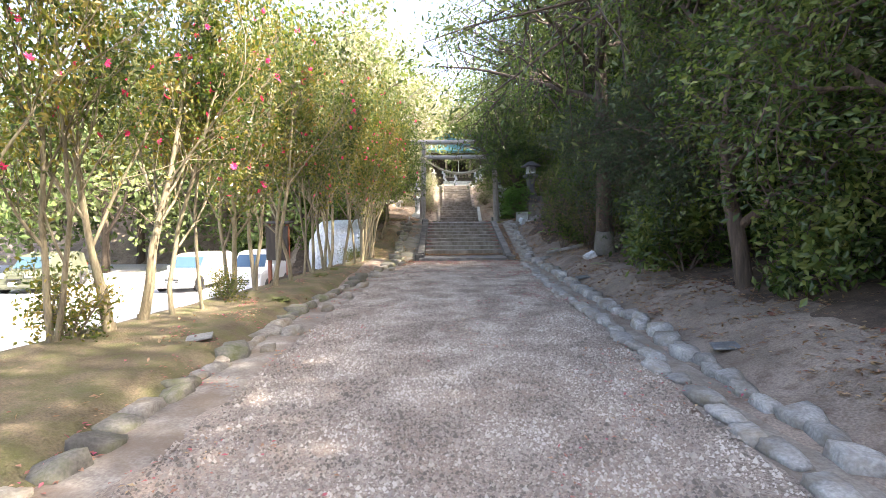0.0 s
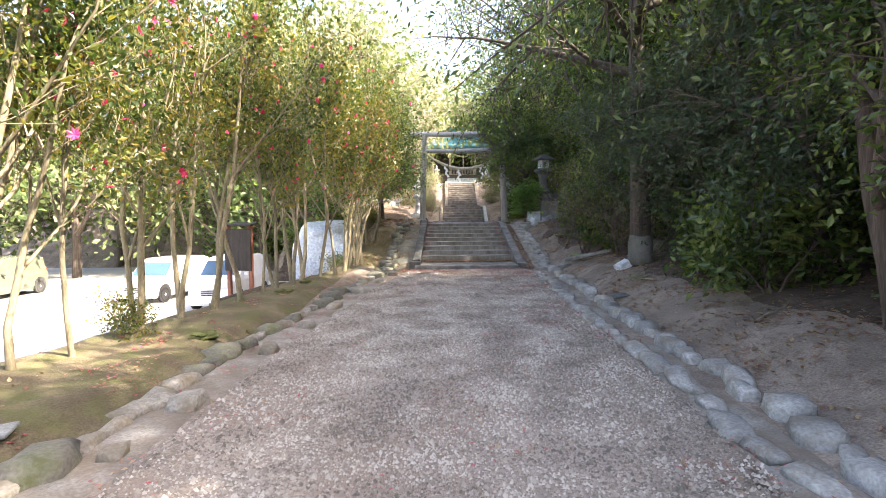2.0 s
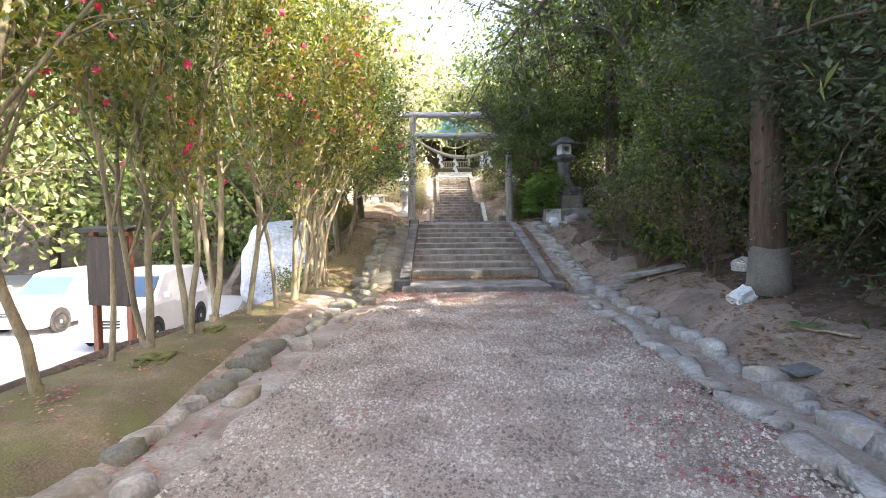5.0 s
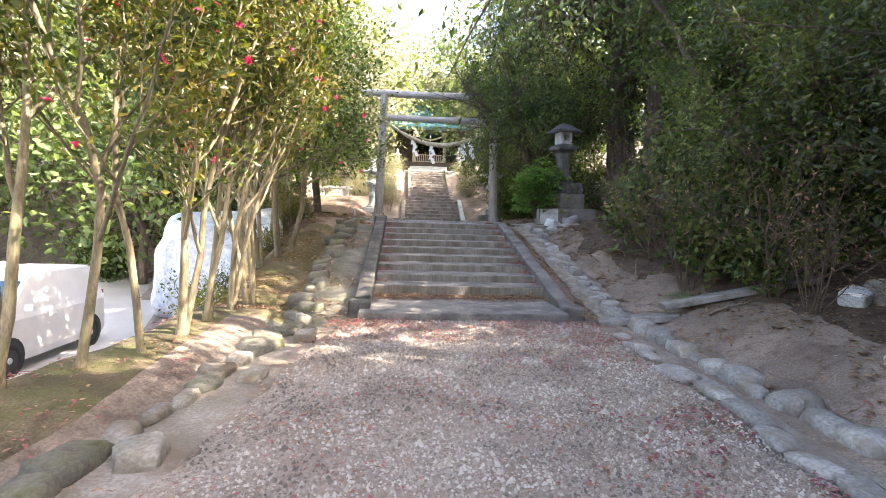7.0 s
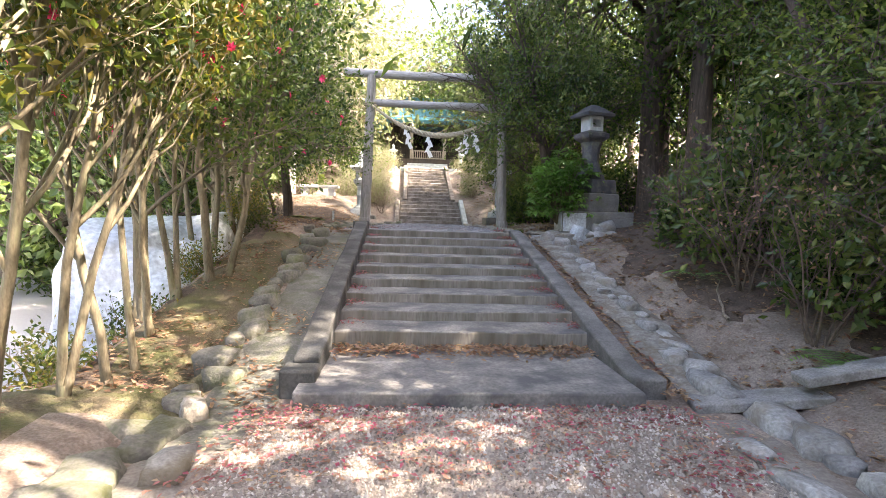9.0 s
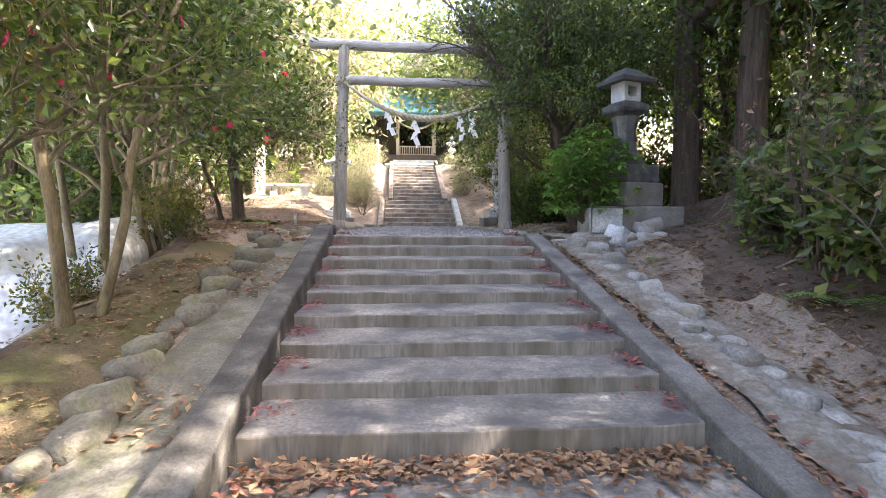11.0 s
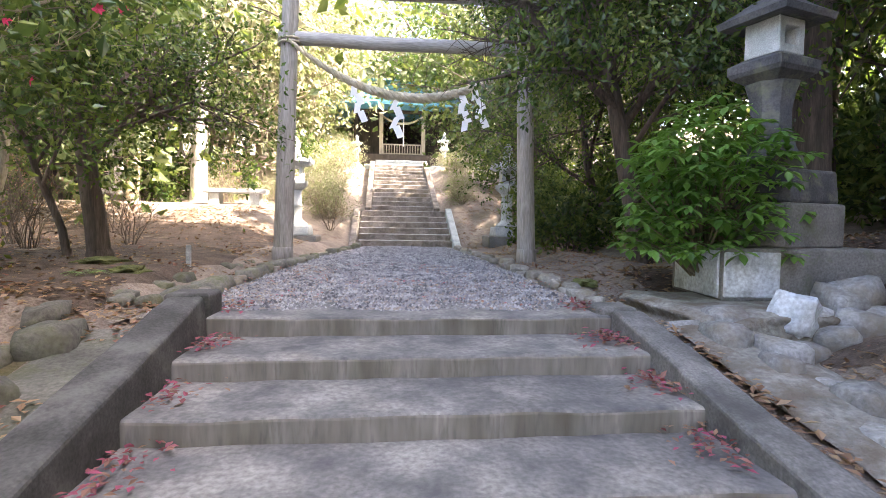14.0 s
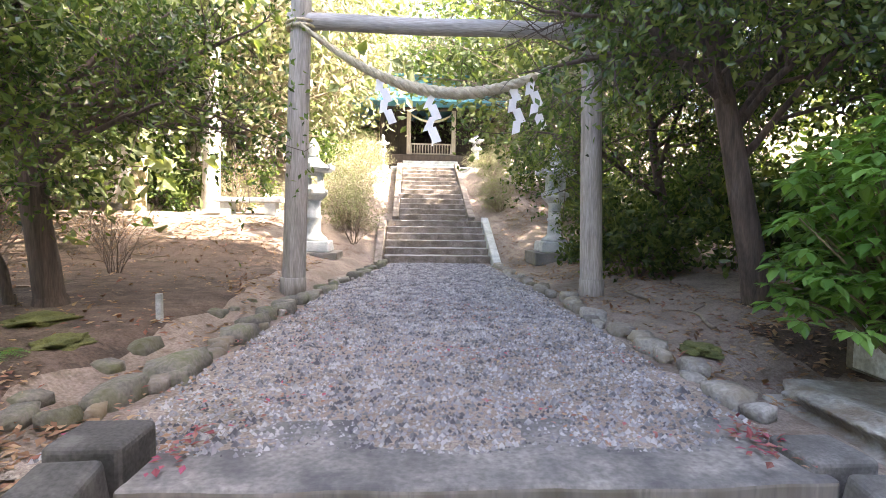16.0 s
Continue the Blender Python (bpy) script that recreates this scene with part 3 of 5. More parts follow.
def old_lantern():
    """The tall dark lantern on stepped plinths beside the lower stairs."""
    root = empty("old_stone_lantern", pose(4.5, 25.2, 1.45, 0, 0, -6), label="tall dark weathered stone lantern on three stepped plinths", category="stone lantern")
    bm = bmesh.new()
    box(bm, 1.6, 1.0, 0.50, None, 0.03, 2)
    bm.normal_update()
    for f in bm.faces:
        f.material_index = 0
    part("lower_plinth", bm, M_BASESTONE, root)
    bm = bmesh.new()
    box(bm, 0.03, 0.86, 0.44, pose(-0.802, -0.03, 0.03), 0.01)
    part("lime_patch", bm, M_LIME, root, "pale limewashed face")
    bm = bmesh.new()
    box(bm, 0.52, 0.03, 0.42, pose(-0.52, -0.496, 0.04), 0.012)
    part("lime_patch", bm, M_LIME, root, "pale limewashed face")
    bm = bmesh.new()
    box(bm, 0.82, 0.82, 0.42, pose(0, 0, 0.5, 0, 0, 22), 0.025, 2)
    part("middle_plinth", bm, M_BASESTONE, root)
    bm = bmesh.new()
    box(bm, 0.72, 0.72, 0.32, pose(0.02, 0, 0.92, 0, 0, 22), 0.03, 2, 0.94)
    part("upper_plinth", bm, M_OLDSTONE, root)
    bm = bmesh.new()
    lathe(bm, [(0.34, 1.24), (0.32, 1.34), (0.245, 1.46), (0.195, 1.65), (0.19, 1.85), (0.22, 2.02), (0.25, 2.1)], 8, pose(-0.1, 0, 0, 0, 0, 12), 0.5)
    part("shaft", bm, M_OLDSTONE, root)
    bm = bmesh.new()
    lathe(bm, [(0.22, 2.1), (0.37, 2.18), (0.40, 2.22), (0.40, 2.3), (0.26, 2.36)], 4, pose(-0.1, 0, 0, 0, 0, 22), 0.5)
    part("platform", bm, M_OLDSTONE, root)
    bm = bmesh.new()
    for a, b, w, h in ((-0.14, 0, 0.09, 0), (0.14, 0, 0.09, 0)):
        box(bm, w, 0.36, 0.34, pose(-0.1, 0, 2.36, 0, 0, 22) @ pose(a, b, 0), 0.01)
    box(bm, 0.36, 0.06, 0.34, pose(-0.1, 0, 2.36, 0, 0, 22) @ pose(0, 0.15, 0), 0.01)
    box(bm, 0.36, 0.36, 0.09, pose(-0.1, 0, 2.36, 0, 0, 22), 0.01)
    box(bm, 0.36, 0.36, 0.08, pose(-0.1, 0, 2.62, 0, 0, 22), 0.01)
    part("firebox", bm, M_GRANITE, root, "pale stone firebox with a square opening")
    bm = bmesh.new()
    lathe(bm, [(0.26, 2.7), (0.50, 2.68), (0.52, 2.74), (0.36, 2.82), (0.2, 2.92), (0.1, 2.96)], 4, pose(-0.1, 0, 0, 0, 0, 22), 0.5)
    part("cap", bm, M_OLDSTONE, root)


old_lantern()


# ---- trees ----
SIDES = (3, 3, 4, 6, 8)          # sides of a side branch, by its parent's order


def grow(rng, start, direction, length, radius, depth, wood, twigs, bend=0.25, lift=0.1, split=(3, 5), sides=7, tip=0.45, first=0.35, spread=0.75):
    """Grow a branch with side branches; record the twigs that carry leaves."""
    n = 6 if depth > 1 else (3 if depth else 2)
    pts, rad = [Vector(start)], [radius]
    d = Vector(direction).normalized()
    for k in range(n):
        d = (d + Vector(rng.normal(size=3)) * bend / n * 1.6 + Vector((0, 0, lift / n))).normalized()
        pts.append(pts[-1] + d * length / n)
        rad.append(radius * (1 - (1 - tip) * (k + 1) / n))
    tube_arrays(pts, rad, sides, *wood)
    if depth <= 1:
        twigs.extend((p, d) for p in pts[1:])
    if depth == 0:
        return
    for i in range(int(rng.integers(*split))):
        u = first + (1 - first) * (i + rng.uniform(0.2, 1)) / split[1]
        j = min(n - 1, int(u * n))
        p = pts[j].lerp(pts[j + 1], u * n - j)
        dd = pts[j + 1] - pts[j]
        side = dd.orthogonal().normalized()
        side.rotate(Matrix.Rotation(rng.uniform(0, 2 * math.pi), 3, dd.normalized()))
        nd = (dd.normalized() * (1 - spread * 0.5) + side * spread).normalized()
        grow(rng, p, nd, length * rng.uniform(0.45, 0.7), rad[j] * 0.6, depth - 1, wood, twigs, bend, lift, split, SIDES[depth], 0.4, 0.25, spread)
    if depth >= 1:
        grow(rng, pts[-1], d, length * 0.5, rad[-1], depth - 1, wood, twigs, bend, lift, split, SIDES[depth], 0.4, 0.2, spread)


def make_tree(name, seed, stems, depth, leaf_mat, bark, leaf_size, leaves, scatter, label, category="tree", group="", bend=0.25, lift=0.1,
              split=(3, 5), aspect=0.5, droop=0.1, flowers=0, spread=0.75, first=0.35, zmin=0.0, flat=0.0, reach=0.0):
    """stems: (start, direction, length, radius) of each trunk."""
    rng = np.random.default_rng(seed)
    root = empty(name, label=label, category=category, group=group)
    wood, twigs = ([], []), []
    for p, d, ln, r in stems:
        grow(rng, p, d, ln, r, depth, wood, twigs, bend, lift, split, 10, 0.5, first, spread)
        flare = [Vector(p) + Vector((0, 0, z)) for z in (-0.25, 0.0, 0.12)]
        tube_arrays(flare, [r * 1.6, r * 1.25, r * 1.02], 10, *wood)
    arrays_object("trunk", wood[0], wood[1], bark, root, True)
    if leaves:
        pts = np.array([p for p, _ in twigs])
        dirs = np.array([d for _, d in twigs])
        keep = pts[:, 2] > zmin
        if reach:
            keep &= pts[:, 0] > -reach + 0.4 * np.sin(pts[:, 2] * 2.3)
        pts, dirs = pts[keep], dirs[keep]
        idx = rng.integers(0, len(pts), leaves)
        c = pts[idx] + rng.normal(size=(leaves, 3)) * scatter
        c[:, 2] = np.maximum(c[:, 2], 0.05)
        v, f = leaf_arrays(rng, c, leaf_size, dirs[idx] * 0.6, aspect, droop, flat)
        arrays_object("crown", v, f, leaf_mat, root)
        if flowers:
            idx = rng.integers(0, len(pts), flowers)
            c = pts[idx] + rng.normal(size=(flowers, 3)) * scatter
            vs, fs = [], []
            for p in c:
                b0 = Vector(rng.normal(size=3)).normalized()
                u = b0.orthogonal().normalized()
                w = b0.cross(u)
                for k in range(7):
                    a = 2 * math.pi * k / 7
                    e, g = u * math.cos(a) + w * math.sin(a), u * math.cos(a + 0.5) + w * math.sin(a + 0.5)
                    h = u * math.cos(a - 0.5) + w * math.sin(a - 0.5)
                    k0 = len(vs)
                    q = Vector(p)
                    vs.extend([q, q + g * 0.03 + b0 * 0.006, q + e * 0.052 + b0 * 0.022, q + h * 0.03 + b0 * 0.006])
                    fs.append((k0, k0 + 1, k0 + 2, k0 + 3))
            arrays_object("blossom", vs, fs, L_PETAL, root)["label"] = "pink camellia blossoms"
    return root


def camellia(seed, height, flowers):
    r = random.Random(seed)
    stems = []
    for k in range(r.choice((1, 2, 2))):
        a = r.uniform(0, 6.28)
        stems.append(((0.05 * math.cos(a) * k, 0.05 * math.sin(a) * k, 0), (0.16 * math.cos(a) * (k + 0.4), 0.16 * math.sin(a) * (k + 0.4), 1), height * r.uniform(0.42, 0.52), r.uniform(0.036, 0.05)))
    return make_tree("camellia_tree", seed, stems, 3, L_CAMELLIA, M_BARK, 0.085, 4200, 0.11,
                     "slender camellia tree with yellow-green leaves and pink blossoms", "tree", "row of camellias on the bank",
                     bend=0.35, lift=0.55, flowers=flowers, spread=0.5, zmin=0.7, first=0.3)


def place_copies(models, spots):
    """First use of each model moves it; later ones copy it."""
    used = set()
    for k, (i, m) in enumerate(spots):
        if i not in used:
            used.add(i)
            models[i].matrix_world = m
        else:
            copy_thing(models[i], m)


def scaled(x, y, z, turn, s, sz=None):
    return pose(x, y, z, 0, 0, turn) @ Matrix.Diagonal((s, s, sz or s, 1))


rr = random.Random(5)
camellias = [camellia(11 + k, 5.2 + 0.3 * k, 26) for k in range(5)]
ROW_TREES = ((-4.7, -1.4), (-4.6, 0.2), (-4.6, 1.7), (-4.55, 3.1), (-4.52, 4.4), (-4.47, 5.5), (-4.22, 6.2), (-4.26, 6.9), (-4.08, 7.4), (-3.88, 7.95), (-3.86, 9.15),
             (-3.76, 10.0), (-3.64, 10.75), (-3.52, 11.6), (-3.45, 12.5), (-3.36, 13.05), (-3.2, 13.7), (-3.22, 14.4), (-2.95, 15.0), (-2.68, 15.5), (-2.58, 16.15),
             (-2.58, 16.85), (-2.52, 17.55), (-2.46, 18.05), (-2.5, 18.6), (-2.75, 19.4), (-2.9, 20.5))
spots = []
for k, (x, y) in enumerate(ROW_TREES):
    spots.append((k % 5, scaled(x, y, land(x, y) - 0.03, rr.uniform(0, 360), rr.uniform(0.85, 1.1), rr.uniform(0.95, 1.15))))
place_copies(camellias, spots)


def evergreen(seed, height, low, leaves, mat=L_DARK, size=0.18, radius=0.16, depth=4, loose=0.19):
    """A dense broadleaf evergreen, leafy almost to the ground."""
    r = random.Random(seed)
    stems = [((0, 0, 0), (r.uniform(-0.1, 0.1), r.uniform(-0.1, 0.1), 1), height * 0.66, radius)]
    return make_tree("evergreen_tree", seed, stems, depth, mat, M_BARK_DARK, size, leaves, loose,
                     "dense dark broadleaf evergreen tree shading the bank", "tree", "evergreens on the shady bank",
                     bend=0.35, lift=0.05, split=(4, 7), spread=0.95, first=low, droop=0.2, flat=0.25)


ever = [evergreen(31, 7.5, 0.12, 23000, L_DARK, 0.125, loose=0.13), evergreen(32, 9.0, 0.15, 25000, L_DARK, 0.125, loose=0.13), evergreen(33, 8.0, 0.10, 23000, L_DARK, 0.125, loose=0.13),
        evergreen(34, 10.5, 0.3, 12000, L_DARK, 0.2, 0.22, 3, 0.34), evergreen(35, 8.5, 0.2, 26000, L_YEW, 0.11, loose=0.13)]
spots = []
# trees at y below 2 are out of view, added to shade the path
for x, y, i, s in ((4.75, 7.6, 0, 0.85), (5.3, 5.1, 1, 0.75), (6.0, 10.4, 4, 0.8), (6.9, 13.0, 4, 0.85), (6.5, 18.4, 1, 0.8), (5.9, 19.9, 2, 0.8), (6.8, 21.4, 0, 0.8),
                   (5.2, 31.5, 1, 0.9), (5.7, -1.5, 2, 0.95), (5.6, -4.0, 0, 1.0),
                   (8.6, 4.5, 3, 1.05), (8.8, 7, 3, 1.2), (8.2, 10.0, 3, 1.15), (9.0, 19.6, 3, 1.15), (8.8, 22.6, 3, 1.2), (9.6, 30, 3, 0.95), (8.5, -3.4, 3, 1.15), (9, -7, 3, 1.15),
                   (10.4, 1.6, 3, 1.45), (9.2, 24.6, 3, 1.25), (12.6, 23.5, 3, 1.4), (12.5, 4, 3, 1.3), (12.5, -1, 3, 1.3), (12.5, 9, 3, 1.3), (13.6, 18.2, 3, 1.2), (12.5, 20.6, 3, 1.35), (12.8, 27, 3, 1.3),
                   (7.8, 24.0, 3, 1.15), (7.8, 19.2, 3, 1.15), (10.4, 9.6, 3, 1.35),
                   (16.5, -2, 3, 1.4), (16.2, 3, 3, 1.4), (16.4, 8, 3, 1.4), (16.6, 13, 3, 1.2), (16.4, 18, 3, 1.3), (16.5, 23, 3, 1.4), (16.4, 28, 3, 1.3)):
    spots.append((i, scaled(x, y, land(x, y) - 0.05, rr.uniform(0, 360), s * (0.9 if i == 3 else 1), s)))
place_copies(ever, spots)

# boughs that hang before the gate's far post, and the crown that leans over the stairs
overhang = make_tree("evergreen_tree", 36, [((0, 0, 0), (-0.10, -0.05, 1), 4.0, 0.15), ((0.2, 0.2, 0), (-0.24, 0.05, 1), 3.4, 0.1)], 4, L_DARK, M_BARK_DARK, 0.1, 24000, 0.12,
                     "leaning dark evergreen whose boughs hang before the gate", "tree", bend=0.35, lift=0.1, split=(4, 6), spread=0.7, first=0.42, droop=0.5, zmin=1.7, reach=2.35)
overhang.matrix_world = scaled(4.35, 27.6, land(4.35, 27.6) - 0.05, 0, 1.0)


def background_tree(seed, height, mat, bark, leaves, size, label, group):
    r = random.Random(seed)
    stems = [((0, 0, 0), (r.uniform(-0.06, 0.06), r.uniform(-0.06, 0.06), 1), height * 0.68, height * 0.018)]
    return make_tree("tree", seed, stems, 3, mat, bark, size, leaves, 0.5, label, "tree", group, bend=0.25, lift=0.0, split=(5, 8), spread=0.95, first=0.25, droop=0.2, aspect=0.6)


back = [background_tree(51, 11, L_PALE, M_BARK, 5200, 0.33, "tall sunlit pale green tree on the hillside", "trees on the hillside"),
        background_tree(52, 13, L_CEDAR, M_BARK_DARK, 5200, 0.38, "tall cedar tree on the hillside", "trees on the hillside"),
        background_tree(53, 12, L_MID, M_BARK_DARK, 5200, 0.36, "tall dark green tree on the hillside", "trees on the hillside"),
        background_tree(54, 9, L_PALE, M_TWIG, 2600, 0.13, "half-bare pale tree with fine grey twigs", "trees on the hillside")]
spots = []
for x, y, i, s in ((-6, 41, 3, 1.0), (-5.2, 45.0, 0, 0.8), (-9, 38, 1, 0.9), (-12, 42, 2, 1.0), (-7.5, 47, 2, 1.0), (-4.5, 52, 0, 1.05), (5.6, 37.2, 1, 0.7), (6.4, 50.5, 0, 1.0), (11, 47.5, 2, 0.9), (-3.6, 46.6, 3, 1.0), (5.6, 46.5, 3, 0.8), (7, 36.5, 3, 0.9),
                   (10, 50, 1, 1.2), (-10.5, 31.5, 2, 0.9), (-14, 35, 1, 1.1), (0, 57, 0, 1.0), (4, 58, 0, 1.2), (-4, 60, 2, 1.1), (9, 58, 0, 1.2), (-10, 57, 0, 1.1), (-16, 50, 1, 1.2), (14, 55, 2, 1.2),
                   (-18, 40, 0, 1.1), (-20, 30, 1, 1.1), (-24, 24, 2, 1.1), (-28, 14, 0, 1.1), (-30, 4, 1, 1.1), (-28, -6, 2, 1.2), (-26, 32, 0, 1.2), (14, 36, 2, 1.1), (15, 47, 1, 1.2),
                   (-9.4, 34.2, 1, 1.15), (-5.8, 42.5, 0, 1.15), (-12.5, 38, 2, 1.2), (4.2, 49.5, 2, 0.9), (-1.4, 51.5, 3, 1.3), (-2.2, 66, 1, 1.2), (7, 68, 2, 1.2), (2, 75, 0, 1.2), (-12, 70, 1, 1.3), (16, 70, 0, 1.3), (-6.8, 36.4, 0, 1.4), (-5.4, 48.5, 0, 1.3), (-16, 44, 0, 1.4), (-22, 37, 2, 1.3)):
    spots.append((i, scaled(x, y, land(x, y) - 0.1, rr.uniform(0, 360), s)))
place_copies(back, spots)


# ---- undergrowth ----
def bush(name, seed, radius, height, leaf_mat, leaves, size, label, category="bush", group="", bark=M_BARK_DARK, stems=9, aspect=0.5, scatter=0.1, droop=0.0, thick=0.022, flat=0.0):
    r = random.Random(seed)
    st = []
    for k in range(stems):
        a = 2 * math.pi * k / stems + r.uniform(-0.3, 0.3)
        lean = r.uniform(0.1, 1.0) * radius / height * 1.3
        st.append(((0.08 * math.cos(a), 0.08 * math.sin(a), 0), (lean * math.cos(a), lean * math.sin(a), 1), height * r.uniform(0.5, 0.72), thick))
    return make_tree(name, seed, st, 2, leaf_mat, bark, size, leaves, scatter, label, category, group, bend=0.5, lift=0.1, split=(3, 5), spread=0.8, first=0.2, droop=droop, aspect=aspect, flat=flat)


dark_bush = [bush("bush", 71 + k, 1.2, 1.9, L_DARK, 2500, 0.175, "dark evergreen undergrowth on the bank", "bush", "undergrowth on the bank", stems=6, scatter=0.18) for k in range(2)]
spots = []
for x, y, s in ((6.3, 5.8, 1.0), (6.6, 9.2, 1.1), (6.8, 12.4, 1.1), (6.9, 15.0, 1.0), (7.0, 18.0, 1.0), (7.2, 20.8, 1.1), (6.6, 3.0, 1.2), (6.9, 28.6, 0.7), (5.9, 29.6, 0.9), (9.8, 4.5, 1.3), (10.2, 8, 1.3),
                (10.2, 12, 1.3), (10, 16, 1.3), (10.2, 20, 1.3), (10.6, 24.0, 1.2), (10.4, 28, 1.2), (6.6, 33.5, 1.1), (8.2, 35.2, 1.2), (4.4, 30.8, 0.8), (4.7, 33.0, 0.7), (5.0, 18.9, 0.75), (5.3, 20.4, 0.85), (5.1, 21.8, 0.7), (5.9, 18.4, 0.9), (6.2, 21.6, 1.0), (5.2, 6.2, 0.7), (5.0, 12.0, 0.75), (4.9, 9.9, 0.8), (5.4, 17.6, 0.7),
                (13, 30, 1.5), (12.5, 31.5, 1.8), (14.5, 34, 1.9), (11.5, 33.5, 1.6), (16, 31, 1.9), (10.8, 29.8, 1.5), (9.0, 27.6, 1.0), (14, 20, 1.8), (14.5, 9, 1.8), (5.6, 36.5, 1.0), (5.4, 39.5, 1.1), (6.6, 41.5, 1.2),
                (-5.6, 26.6, 0.8), (-6.9, 28.4, 0.9), (-8.5, 33.5, 0.8), (-10.5, 36.0, 1.2), (-7.6, 39.5, 1.0), (-12.5, 33, 1.3), (-5.2, 40.2, 0.8), (-9.6, 41.5, 1.1), (-2.9, 42.0, 0.9)):
    spots.append((len(spots) % 2, scaled(x, y, land(x, y) - 0.05, rr.uniform(0, 360), s)))
place_copies(dark_bush, spots)

stair_bush = [bush("bush", 81 + k, 0.9, 1.5, L_PALE, 3800, 0.06, "pale yellow-green azalea bush beside the stone steps", "bush", "azaleas beside the steps", M_TWIG, 14, scatter=0.1) for k in range(2)]
spots = []
for x, y, s in ((-1.0, 35.6, 0.75), (-1.5, 36.8, 0.95), (-1.1, 38.2, 0.95), (-1.3, 39.8, 1.05), (-0.9, 41.4, 1.0), (-2.4, 38.8, 1.1), (-2.7, 37.0, 0.9), (3.2, 37.8, 0.7), (3.3, 39.4, 0.8), (3.5, 41.0, 0.8), (3.1, 42.6, 0.7), (-1.6, 43.2, 1.0), (-2.9, 41.4, 1.0), (-4.9, 38.6, 0.9)):
    spots.append((len(spots) % 2, scaled(x, y, land(x, y) - 0.05, rr.uniform(0, 360), s)))
place_copies(stair_bush, spots)

def rhododendron(seed, tips, radius, height):
    """Bare forking stems that end in whorls of long drooping leaves."""
    rng = np.random.default_rng(seed)
    root = empty("rhododendron", label="bright green rhododendron leaning over the stone plinths", category="bush", group="rhododendrons on the bank")
    wood, centres, dirs = ([], []), [], []
    for k in range(tips):
        a, u = rng.uniform(0, 2 * math.pi), rng.uniform(0, 1) ** 0.5
        h = height * (0.10 + 0.9 * rng.uniform(0, 1) * (1.1 - 0.45 * u))
        tip = Vector((radius * u * math.cos(a), radius * u * math.sin(a), h))
        if k % 3 == 0:
            mid = Vector((tip.x * 0.45, tip.y * 0.45, h * 0.55))
            tube_arrays([(0.1 * math.cos(a), 0.1 * math.sin(a), -0.05), mid, tip], [0.016, 0.011, 0.005], 5, *wood)
        n = int(rng.integers(7, 11))
        for j in range(n):
            b = 2 * math.pi * j / n + rng.uniform(-0.25, 0.25)
            centres.append(tip + Vector((0, 0, rng.uniform(-0.01, 0.02))))
            dirs.append((math.cos(b) + 0.4 * math.cos(a) * u, math.sin(b) + 0.4 * math.sin(a) * u, rng.uniform(-0.75, 0.3)))
    d = np.array(dirs)
    d /= np.linalg.norm(d, axis=1)[:, None]
    c = np.array(centres)
    side = np.cross(d, (0, 0, 1.0))
    side /= np.linalg.norm(side, axis=1)[:, None] + 1e-9
    up = np.cross(side, d)
    ln = 0.15 * rng.uniform(0.7, 1.25, len(c))[:, None]
    w = ln * 0.21
    v = np.stack([c, c + d * ln * 0.35 + side * w * 0.8 + up * w * 0.3, c + d * ln * 0.7 + side * w + up * w * 0.2, c + d * ln - up * ln * 0.12,
                  c + d * ln * 0.7 - side * w + up * w * 0.2, c + d * ln * 0.35 - side * w * 0.8 + up * w * 0.3], 1).reshape(-1, 3)
    arrays_object("stem", wood[0], wood[1], M_BARK, root, True)
    arrays_object("foliage", v, np.arange(len(v)).reshape(-1, 6), L_FRESH, root)
    return root


rhodo = rhododendron(91, 480, 0.88, 1.75)
rhodo.matrix_world = scaled(3.8, 25.3, 1.68, 0, 0.95, 1.0)
copy_thing(rhodo, scaled(5.6, 22.6, land(5.6, 22.6), 140, 0.75))
copy_thing(rhodo, scaled(5.1, 18.9, land(5.1, 18.9), 60, 0.5))

bare = [bush("bare_shrub", 95 + k, 0.9, 2.2, L_DRY, 260, 0.05, "leafless brown twiggy shrub on the earth bank", "shrub", "twiggy shrubs on the bank", M_TWIG_DARK, 11, thick=0.010) for k in range(2)]
spots = []
for x, y, s in ((4.45, 18.4, 1.1), (4.6, 19.8, 1.2), (4.8, 21.2, 1.2), (5.0, 17.2, 1.1), (4.8, 16.2, 0.7), (5.0, 14.9, 0.7), (5.5, 23.6, 0.6), (-4.6, 28.6, 0.7), (-5.6, 29.8, 0.8), (-3.8, 29.9, 0.6), (-6.6, 31.2, 0.9), (-5.0, 31.8, 0.6), (-4.2, 36.9, 0.8), (-0.9, 34.9, 0.5)):
    spots.append((len(spots) % 2, scaled(x, y, land(x, y) - 0.05, rr.uniform(0, 360), s)))
place_copies(bare, spots)

low_camellia = bush("camellia_bush", 99, 0.6, 1.1, L_CAMELLIA, 1500, 0.08, "young camellia bush at the foot of the row", "bush", "young camellias on the bank", M_BARK, 6, scatter=0.1)
spots = []
for x, y, s in ((-3.3, 18.6, 0.8), (-3.4, 20.4, 1.0), (-3.2, 22.0, 0.9), (-4.6, 5.9, 1.1), (-3.9, 8.9, 0.7), (-3.1, 24.2, 1.1), (-3.6, 25.6, 1.2)):
    spots.append((0, scaled(x, y, land(x, y) - 0.03, rr.uniform(0, 360), s)))
place_copies([low_camellia], spots)

